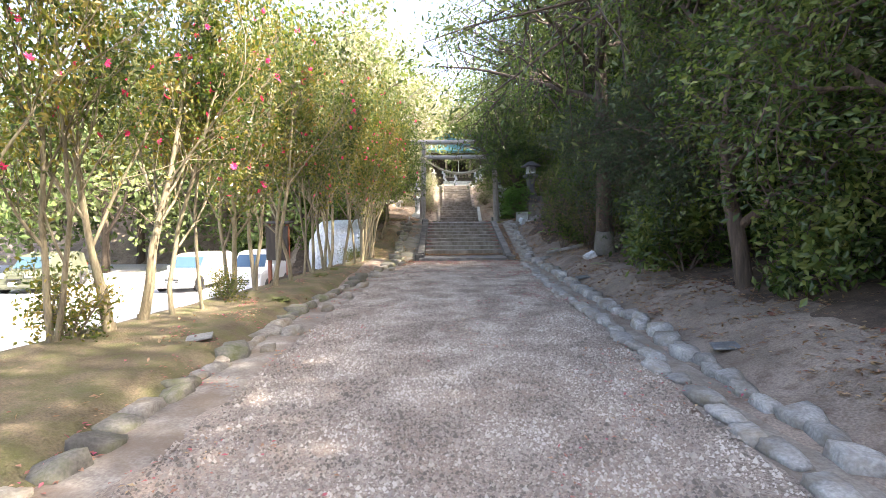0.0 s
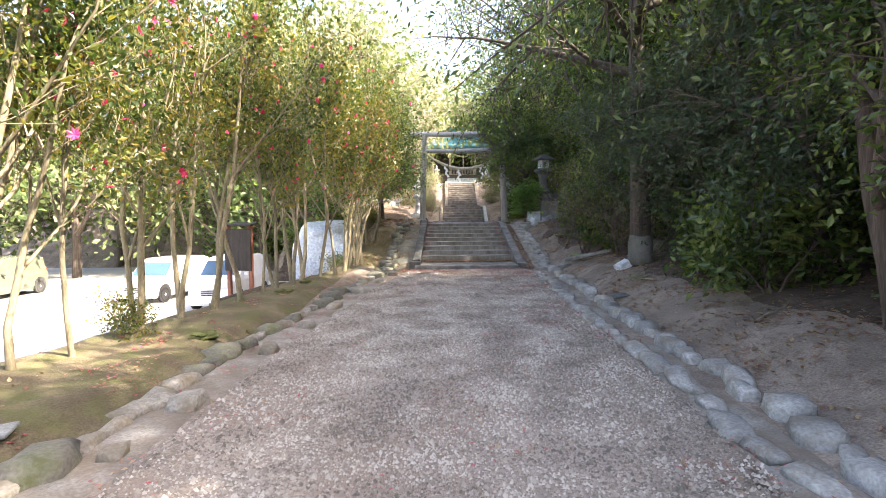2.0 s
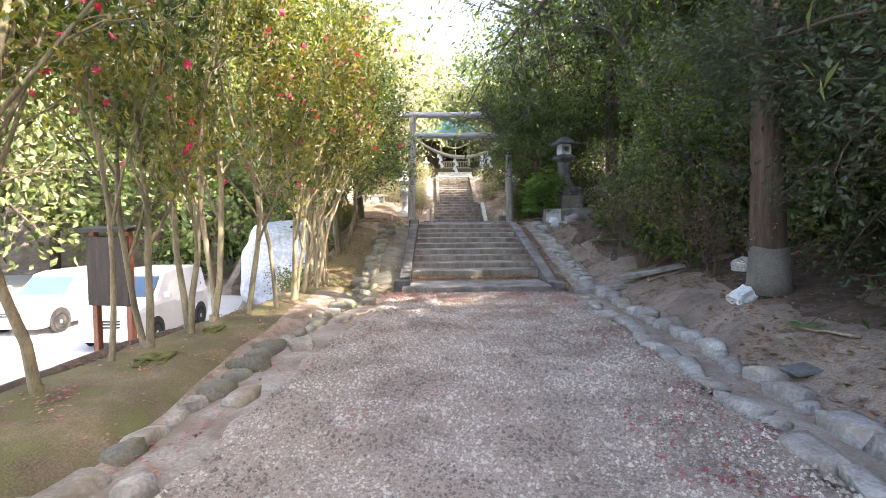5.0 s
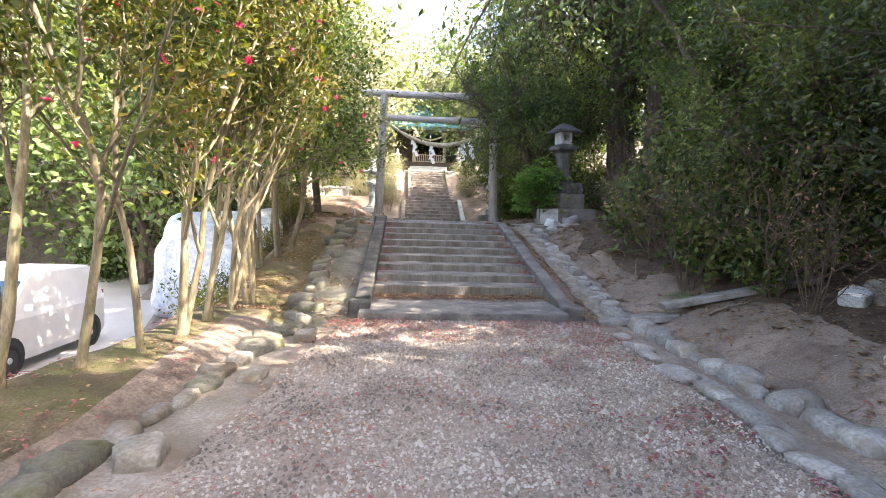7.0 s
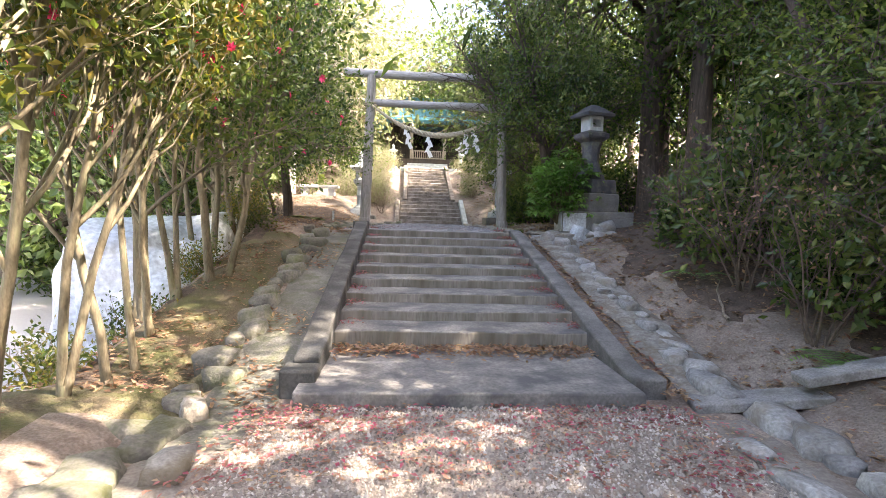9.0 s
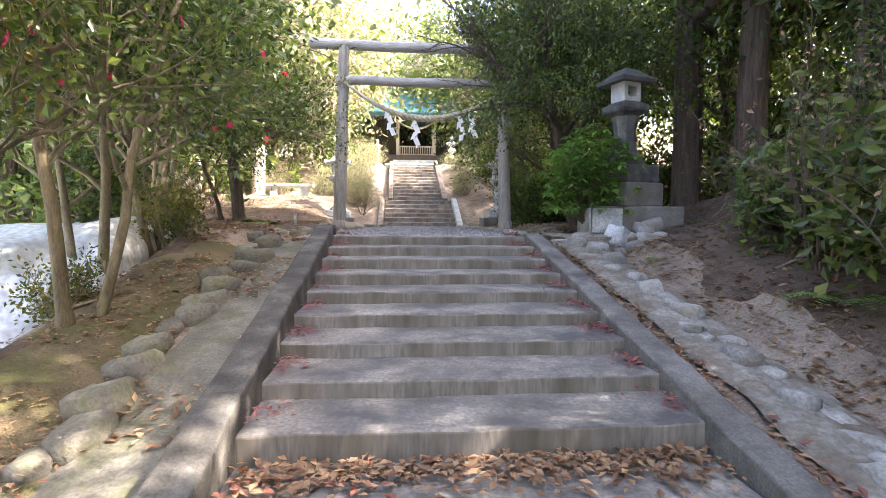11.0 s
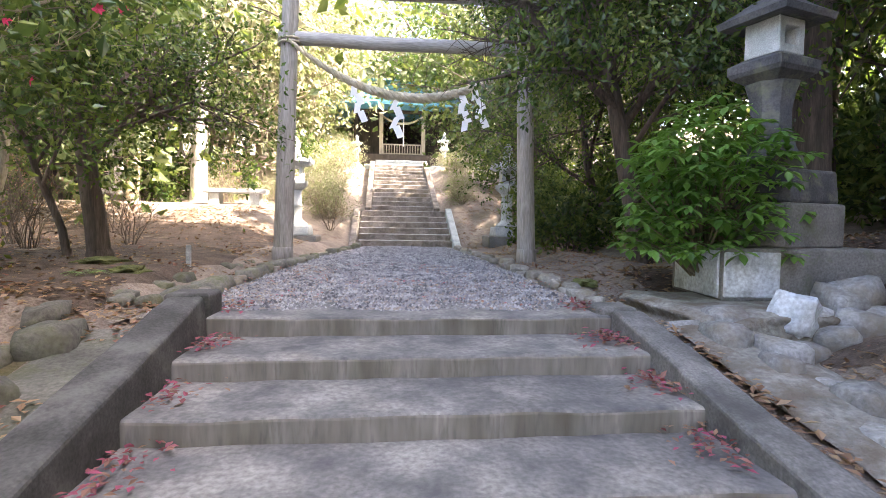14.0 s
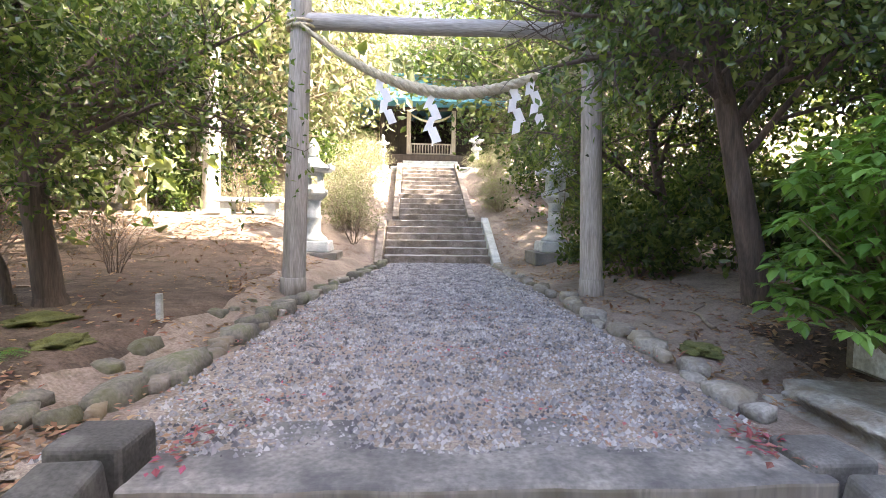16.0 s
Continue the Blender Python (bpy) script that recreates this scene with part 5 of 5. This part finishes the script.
def car(m, paint, length, width, height, bonnet, label):
    """A small car, nose towards -y, base at z 0."""
    root = empty("car", m, label=label, category="car", group="cars in the car park")
    L, W = length, width / 2
    belt = 0.62 * height if bonnet < 0.8 else 0.58 * height
    bm = bmesh.new()
    secs = []
    for y, zt, w in ((0, 0.5 * belt, 0.86), (0.06, 0.86 * belt, 0.93), (bonnet * 0.5, 0.95 * belt, 0.98), (bonnet, belt, 1), (L * 0.5, belt * 1.01, 1), (L - 0.35, belt * 1.03, 1), (L - 0.05, belt, 0.95), (L, 0.6 * belt, 0.9)):
        x = W * w
        secs.append([(-x * 0.93, y, 0.2), (x * 0.93, y, 0.2), (x, y, 0.34), (x, y, zt - 0.1), (x * 0.95, y, zt), (-x * 0.95, y, zt), (-x, y, zt - 0.1), (-x, y, 0.34)])
    loft(bm, secs)
    part("body", bm, paint, root)
    bm = bmesh.new()
    secs = []
    for y, zt, w in ((bonnet - 0.05, belt, 0.9), (bonnet + 0.55, height - 0.05, 0.82), (bonnet + 0.9, height, 0.84), (L - 0.5, height, 0.84), (L - 0.18, height - 0.08, 0.82), (L - 0.06, belt + 0.02, 0.9)):
        x = W * w
        b = W * 0.95
        secs.append([(-b, y, belt - 0.05), (b, y, belt - 0.05), (b * 0.99, y, belt), (x, y, zt), (x * 0.9, y, zt + 0.03), (-x * 0.9, y, zt + 0.03), (-x, y, zt), (-b * 0.99, y, belt)])
    loft(bm, secs)
    part("roof", bm, paint, root)
    bm = bmesh.new()
    q = [(-W * 0.8, bonnet + 0.02, belt + 0.07), (W * 0.8, bonnet + 0.02, belt + 0.07), (W * 0.74, bonnet + 0.46, height - 0.12), (-W * 0.74, bonnet + 0.46, height - 0.12)]
    vs = [bm.verts.new(Vector(p) + Vector((0, -0.05, 0.02))) for p in q] + [bm.verts.new(Vector(p) + Vector((0, 0.05, -0.02))) for p in q]
    for f in ((0, 1, 2, 3), (7, 6, 5, 4), (0, 4, 5, 1), (1, 5, 6, 2), (2, 6, 7, 3), (3, 7, 4, 0)):
        bm.faces.new([vs[k] for k in f])
    part("windscreen", bm, M_GLASS, root)
    for s in (-1, 1):
        for a, b in ((bonnet + 0.5, L * 0.56), (L * 0.58, L - 0.38)):
            bm = bmesh.new()
            box(bm, 0.03, b - a, (height - belt) * 0.68, pose(s * (W * 0.905), (a + b) / 2, belt + 0.07, 0, -s * 9.0), 0.01)
            part("side_window", bm, M_GLASS, root)
        for y in (0.62, L - 0.62):
            bm = bmesh.new()
            lathe(bm, [(0.2, -0.09), (0.27, -0.08), (0.29, -0.03), (0.29, 0.05), (0.26, 0.09), (0.19, 0.09), (0.18, 0.06)], 24, pose(s * (W - 0.07), y, 0.29, 0, 90 * s))
            wheel = part("wheel", bm, M_TYRE, root, smooth=True)
            bm = bmesh.new()
            lathe(bm, [(0.18, 0.055), (0.175, 0.085), (0.06, 0.075), (0.05, 0.095)], 18, pose(s * (W - 0.07), y, 0.29, 0, 90 * s))
            part("rim", bm, M_RIM, wheel)
            bm = bmesh.new()
            lathe(bm, [(0.35, 0.0), (0.35, 0.02)], 20, pose(s * (W - 0.005), y, 0.33, 0, 90 * s))
            part("wheel_arch", bm, M_TRIM, root)
        bm = bmesh.new()
        box(bm, 0.3, 0.1, 0.2, pose(s * W * 0.66, 0.05, belt * 0.72), 0.04, 2)
        part("headlight", bm, M_LAMPGLASS, root)
        bm = bmesh.new()
        box(bm, 0.14, 0.08, 0.34, pose(s * W * 0.8, L - 0.03, belt * 0.75), 0.02, 2)
        part("tail_light", bm, M_REDLAMP, root)
        bm = bmesh.new()
        box(bm, 0.16, 0.1, 0.13, pose(s * (W + 0.06), bonnet + 0.3, belt + 0.02), 0.03, 2)
        part("mirror", bm, paint, root)
        bm = bmesh.new()
        box(bm, 0.03, 0.16, 0.03, pose(s * W, L * 0.5, belt - 0.16), 0.008)
        part("door_handle", bm, paint, root)
    for k in range(3):
        bm = bmesh.new()
        box(bm, W * 0.7, 0.05, 0.03, pose(0, 0.0, belt * 0.5 + 0.07 * k), 0.006)
        part("grille_bar", bm, M_TRIM, root)
    bm = bmesh.new()
    box(bm, W * 1.8, 0.16, 0.16, pose(0, 0.0, 0.24), 0.05, 2)
    part("bumper", bm, paint, root)
    bm = bmesh.new()
    box(bm, 0.33, 0.02, 0.165, pose(0, -0.09, 0.33), 0.004)
    part("number_plate", bm, M_PAPER, root)
    return root


car(pose(-7.5, 18.8, -1.35), M_CARWHITE, 3.5, 1.5, 1.68, 0.75, "white compact minivan parked below the bank")
car(pose(-11.0, 20.4, -1.35, 0, 0, -4), M_CARWHITE, 4.1, 1.66, 1.5, 1.0, "white hatchback parked in the sunny car park")
car(pose(-17.5, 20.5, -1.35, 0, 0, 6), M_CARDARK, 3.9, 1.62, 1.55, 0.95, "dark olive car parked in the car park")


# ---- things on the banks ----
M_BOARD = surf("dark_stained_board", (0.018, 0.013, 0.011), (0.045, 0.034, 0.027), 4, 0.7, 0.3, 30, stretch=(3, 3, 0.4))
M_REDWOOD = surf("red_brown_post", (0.22, 0.07, 0.045), (0.34, 0.13, 0.08), 4, 0.7, 0.3, 30, stretch=(3, 3, 0.4))
M_SLATE = surf("slate_tile", (0.10, 0.11, 0.12), (0.18, 0.19, 0.20), 5, 0.5, 0.2, 40)
M_FOAM = surf("white_foam", (0.66, 0.72, 0.78), (0.80, 0.83, 0.86), 6, 0.8, 0.4, 60, (0.4, 0.38, 0.33), 4, 0.65)
M_TARP = surf("white_tarpaulin", (0.55, 0.60, 0.66), (0.76, 0.79, 0.82), 1.5, 0.45, 0.3, 12)
M_MOSS = surf("moss", (0.06, 0.075, 0.02), (0.13, 0.14, 0.045), 8, 1.0, 0.8, 70)
M_BLUE = surf("blue_copper_roof", (0.04, 0.19, 0.27), (0.09, 0.30, 0.38), 2, 0.55, 0.3, 20)
M_SHRINEWOOD = surf("dark_shrine_wood", (0.022, 0.016, 0.012), (0.06, 0.043, 0.032), 4, 0.75, 0.3, 30, stretch=(3, 3, 0.4))
M_SHRINEPOST = surf("pale_shrine_post", (0.30, 0.25, 0.20), (0.44, 0.38, 0.31), 4, 0.75, 0.3, 30, stretch=(3, 3, 0.4))


def notice_board(x, y):
    z = land(x, y)
    root = empty("notice_board", Matrix.Translation((x, y, z)) @ Matrix.Rotation(radians(-14), 4, "Z"), label="dark wooden notice board on two red-brown posts", category="notice board")
    top = 1.45 - z
    for s in (-1, 1):
        bm = bmesh.new()
        box(bm, 0.09, 0.09, top + 0.2, pose(s * 0.3, 0, -0.2), 0.008)
        part("post", bm, M_REDWOOD, root)
    bm = bmesh.new()
    box(bm, 0.72, 0.05, 1.0, pose(0, -0.07, top - 1.1), 0.01)
    part("board", bm, M_BOARD, root)
    bm = bmesh.new()
    box(bm, 0.9, 0.3, 0.05, pose(0, -0.03, top - 0.02, 8), 0.01)
    part("cover", bm, M_BOARD, root)


notice_board(-4.78, 14.7)


def thing(name, bm, mat, m, label, category, smooth=False):
    o = mesh_object(name, bm, mat, smooth=smooth)
    o.matrix_world = m
    return tagged(o, label, category)


for x, y, a in ((-2.95, 5.9, 20), (3.3, 5.5, -15), (3.45, 12.1, 10)):
    bm = bmesh.new()
    box(bm, 0.3, 0.24, 0.025, None, 0.006)
    thing("slate_tile", bm, M_SLATE, pose(x, y, land(x, y) + 0.035, 5, -6, a), "dark slate tile lying on the bank", "tile")

verts, faces = [], []
tube_arrays([(-3.95 + 0.05 * k, 11.6 + 0.32 * k, land(-3.95 + 0.05 * k, 11.6 + 0.32 * k) + 0.05) for k in range(9)], [0.075] * 9, 12, verts, faces)
tagged(arrays_object("log", verts, faces, M_BARK_DARK, smooth=True), "dark log edging laid along the bank", "log")


def lumpy(sx, sy, sz, seed, power=0.5, sub=4, rough=0.12):
    bm = bmesh.new()
    bmesh.ops.create_icosphere(bm, subdivisions=sub, radius=0.5)
    for v in bm.verts:
        p = v.co.copy()
        q = Vector([math.copysign(abs(c * 2) ** power, c) * 0.5 for c in p]) * (1 + rough * noise.noise(p * 3 + Vector((seed, 0, 0))) + rough * 0.4 * noise.noise(p * 9 + Vector((seed, 0, 0))))
        v.co = Vector((q.x * sx, q.y * sy, q.z * sz))
    return bm


thing("foam_box", lumpy(0.4, 0.3, 0.2, 3, 0.35, 3, 0.05), M_FOAM, pose(5.35, 16.2, land(5.35, 16.2) + 0.1, 8, -12, 30), "broken white foam box dumped on the bank", "box")
thing("boulder", lumpy(0.5, 0.45, 0.4, 8), M_STONE, pose(5.7, 16.1, land(5.7, 16.1) + 0.08), "grey boulder behind the foam box", "stone", True)
thing("tarpaulin", lumpy(2.9, 7.0, 3.0, 5, 0.55, 5, 0.16), M_TARP, pose(-4.7, 25.4, 0.12, 0, 0, 4), "white tarpaulin draped over a heap by the car park", "tarpaulin", True)
for x, y, s, k in ((-3.1, 12.6, 0.5, 1), (-2.95, 9.0, 0.45, 2), (-3.0, 13.9, 0.4, 3), (-2.6, 26.6, 0.6, 4), (3.0, 26.4, 0.4, 5), (-2.0, 26.0, 0.45, 6)):
    thing("moss_cushion", lumpy(s * 0.7, s * 0.9, 0.09, k, 0.9, 4, 0.6), M_MOSS, pose(x, y, land(x, y) + 0.02), "olive green moss cushion on the earth", "moss", True)

# concrete planks bridging the gutter
bm = bmesh.new()
box(bm, 1.15, 0.34, 0.09, None, 0.015, 2)
thing("concrete_plank", bm, M_CONCRETE, pose(3.35, 17.75, 0.07, 0, -8, -12), "weathered concrete plank bridging the gutter", "plank")
bm = bmesh.new()
box(bm, 2.2, 0.26, 0.09, None, 0.015, 2)
thing("concrete_plank", bm, M_CONCRETE, pose(4.75, 17.5, land(4.75, 17.5) + 0.03, 0, -13, -10), "weathered concrete plank running up the bank", "plank")

# big trunk with a torn pale wrapping round its foot, and the sheet beside it
big = make_tree("wrapped_tree", 141, [((0, 0, 0), (0.02, 0.0, 1), 8.0, 0.25)], 3, L_DARK, M_BARK_DARK, 0.14, 12000, 0.3, "big dark trunk with a torn pale wrapping at its foot", "tree",
                bend=0.08, lift=-0.1, split=(5, 8), spread=1.0, first=0.42, droop=0.4, aspect=0.35)
big.matrix_world = scaled(4.75, 14.6, land(4.75, 14.6) - 0.03, 0, 1)
bm = bmesh.new()
lathe(bm, [(0.33, 0.02), (0.29, 0.2), (0.272, 0.5), (0.266, 0.66), (0.252, 0.68)], 22)
for v in bm.verts:
    v.co += Vector((v.co.x, v.co.y, 0)) * 0.12 * noise.noise(v.co * 5) + Vector((0, 0, 0.09 * noise.noise(v.co * 4) if v.co.z > 0.6 else 0))
part("wrapping", bm, M_BASESTONE, big, "torn pale wrapping", smooth=True)
thing("plastic_sheet", lumpy(0.34, 0.24, 0.2, 17, 0.5, 3, 0.4), M_FOAM, pose(4.3, 14.5, land(4.3, 14.5) + 0.08, 0, -25, 20), "crumpled pale plastic sheet beside the trunk", "sheet")

# rubble mortar footing under the old lantern
bm = lumpy(2.3, 1.6, 0.95, 23, 0.3, 5, 0.13)
thing("rubble_footing", bm, M_MORTAR, pose(4.0, 24.75, 0.97), "cracked rubble and mortar footing under the lantern", "footing", True)
thing("boulder", lumpy(0.36, 0.3, 0.36, 28, 0.4, 3, 0.3), M_LIME, pose(3.85, 24.15, 1.42, 10, 20, 30), "pale angular boulder in the footing", "stone", True)

footing_stones = empty("kerb_footing", label="rough stones set in mortar below the lantern", category="kerb", kind="structure")
for k in range(16):
    x, y = 2.95 + 0.22 * (k % 8) + rr.uniform(-0.06, 0.06), 23.95 + 0.28 * (k // 8) + rr.uniform(-0.08, 0.08)
    o = new("stone", rr.choice(PALES))
    o.parent = footing_stones
    sc = rr.uniform(0.5, 0.85)
    o.matrix_local = pose(x, y, land(x, y) + 0.05 + 0.1 * (k // 8), rr.uniform(-25, 25), rr.uniform(-25, 25), rr.uniform(0, 180)) @ Matrix.Diagonal((sc, sc, sc * 0.9, 1))

# marker peg
bm = bmesh.new()
box(bm, 0.05, 0.05, 0.3, pose(0, 0, -0.06), 0.005)
thing("marker_peg", bm, M_GRANITE, pose(-1.75, 26.9, land(-1.75, 26.9)), "short pale marker peg in the earth", "peg")


# ---- clearing beyond the gate ----
def bench(x, y):
    z = land(x, y)
    root = empty("stone_bench", Matrix.Translation((x, y, z)), label="low pale stone bench in the sun", category="bench")
    bm = bmesh.new()
    box(bm, 1.7, 0.5, 0.12, pose(0, 0, 0.3), 0.02, 2)
    part("seat", bm, M_GRANITE, root)
    for s in (-1, 1):
        bm = bmesh.new()
        box(bm, 0.28, 0.4, 0.36, pose(s * 0.55, 0, -0.06), 0.02, 2)
        part("leg", bm, M_GRANITE, root)


bench(-3.6, 35.6)


def stele(x, y):
    z = land(x, y)
    root = empty("stone_stele", Matrix.Translation((x, y, z)) @ Matrix.Rotation(radians(-8), 4, "Z"), label="tall pale stone stele carved with dark characters", category="monument")
    bm = bmesh.new()
    box(bm, 1.15, 0.3, 3.0, None, 0.05, 2, 0.9)
    for v in bm.verts:
        v.co += Vector((0.06, 0.02, 0.05)) * noise.noise(v.co * 1.7)
    part("slab", bm, M_BARK_PALE, root)
    r = random.Random(4)
    for k in range(4):
        for j in range(6):
            bm = bmesh.new()
            box(bm, r.uniform(0.15, 0.36), 0.02, 0.035, pose(r.uniform(-0.08, 0.08), -0.158 + 0.004 * k, 2.35 - 0.5 * k - 0.055 * j, 0, r.uniform(-50, 50)), 0.004)
            part("carved_stroke", bm, M_SHRINEWOOD, root)
    bm = bmesh.new()
    box(bm, 1.6, 0.8, 0.35, pose(0, 0, -0.1), 0.05, 2)
    part("base", bm, M_BASESTONE, root)


stele(-7.9, 37.4)


def side_wall(x, y0, z0, y1, z1, w, mat, label):
    """A sloping stone string beside a flight."""
    bm = bmesh.new()
    ln = math.hypot(y1 - y0, z1 - z0)
    box(bm, w, ln, 0.5, Matrix.Translation((x, y0, z0)) @ Matrix.Rotation(math.atan2(z1 - z0, y1 - y0), 4, "X") @ pose(0, ln / 2, -0.4), 0.03, 2)
    tagged(mesh_object("stair_string", bm, mat, smooth=False), label, "kerb", kind="structure")


side_wall(2.56, 34.2, 1.42, 36.5, 2.5, 0.2, M_GRANITE, "pale stone string beside the middle steps")
side_wall(-0.26, 34.2, 1.42, 36.5, 2.5, 0.2, M_OLDSTEP, "mossy stone string beside the middle steps")
side_wall(2.26, 37.0, 2.5, 42.2, 4.58, 0.2, M_OLDSTEP, "mossy stone string beside the upper steps")
side_wall(0.06, 37.0, 2.5, 42.2, 4.58, 0.2, M_OLDSTEP, "mossy stone string beside the upper steps")
bm = bmesh.new()
box(bm, 3.2, 4.6, 0.3, pose(1.3, 44.5, 4.24), 0.03)
tagged(mesh_object("pavement", bm, M_GRANITE, smooth=False), "pale stone terrace before the shrine", "terrace", kind="structure")
staircase("stairs_shrine", 1.4, 46.6, 5.25, 4, 0.18, 0.3, 2.6, "short pale stone steps to the shrine", M_GRANITE, M_GRANITE)


def shrine():
    root = empty("shrine", Matrix.Translation((1.45, 47.2, 5.25)), label="small dark wooden shrine with a blue copper roof", category="shrine")
    bm = bmesh.new()
    box(bm, 5.6, 5.0, 0.5, pose(0, 2.0, -0.2), 0.02)
    part("platform", bm, M_SHRINEWOOD, root)
    bm = bmesh.new()
    box(bm, 5.0, 0.1, 2.6, pose(0, 3.6, 0.3))
    box(bm, 0.1, 3.0, 2.6, pose(-2.4, 2.2, 0.3))
    box(bm, 0.1, 3.0, 2.6, pose(2.4, 2.2, 0.3))
    part("wall", bm, M_SHRINEWOOD, root)
    for s in (-1, 1):
        bm = bmesh.new()
        box(bm, 1.3, 0.08, 2.5, pose(s * 1.75, 0.9, 0.3))
        part("lattice_door", bm, M_SHRINEWOOD, root)
        for x in (1.08, 2.35):
            bm = bmesh.new()
            box(bm, 0.2, 0.2, 2.3, pose(s * x, 0, 0.3), 0.02)
            part("post", bm, M_SHRINEPOST if x < 2 else M_SHRINEWOOD, root)
    bm = bmesh.new()
    box(bm, 5.0, 0.22, 0.26, pose(0, 0, 2.45), 0.02)
    part("front_beam", bm, M_SHRINEWOOD, root)
    for k in range(15):
        bm = bmesh.new()
        box(bm, 0.045, 0.045, 0.5, pose(-0.94 + 1.88 * k / 14, -0.1, 0.32), 0.004)
        part("baluster", bm, M_SHRINEPOST, root)
    for z in (0.36, 0.82):
        bm = bmesh.new()
        box(bm, 2.05, 0.07, 0.06, pose(0, -0.1, z), 0.006)
        part("rail", bm, M_SHRINEPOST, root)
    bm = bmesh.new()
    secs = []
    for t in (0.0, 0.25, 0.5, 0.75, 1.0):
        z = 2.72 + 1.7 * t ** 1.5
        wx, wy = 3.9 * (1 - t) + 1.9 * t, 3.4 * (1 - t) + 0.15 * t
        secs.append([(-wx, 2.0 - wy, z), (wx, 2.0 - wy, z), (wx, 2.0 + wy, z), (-wx, 2.0 + wy, z)])
    loft(bm, [[(x, y, z - 0.12) for x, y, z in secs[0]]] + secs)
    part("roof", bm, M_BLUE, root)
    bm = bmesh.new()
    box(bm, 4.1, 0.4, 0.35, pose(0, 2.0, 4.36), 0.05)
    part("roof_ridge", bm, M_BLUE, root)
    verts, faces = [], []
    tube_arrays([(-1.05 + 2.1 * k / 12, -0.18, 2.3 - 1.6 * (k / 12) * (1 - k / 12)) for k in range(13)], [0.03 + 0.035 * math.sin(math.pi * k / 12) for k in range(13)], 8, verts, faces)
    arrays_object("rope", verts, faces, M_ROPE, root, True)
    bm = bmesh.new()
    box(bm, 0.06, 0.03, 1.5, pose(0.05, -0.22, 0.75), 0.005)
    part("bell_cord", bm, M_PAPER, root)


shrine()
small = copy_thing(lant, scaled(-0.75, 45.2, 4.5, 10, 0.62))
copy_thing(lant, scaled(3.4, 45.2, 4.5, 10, 0.72))
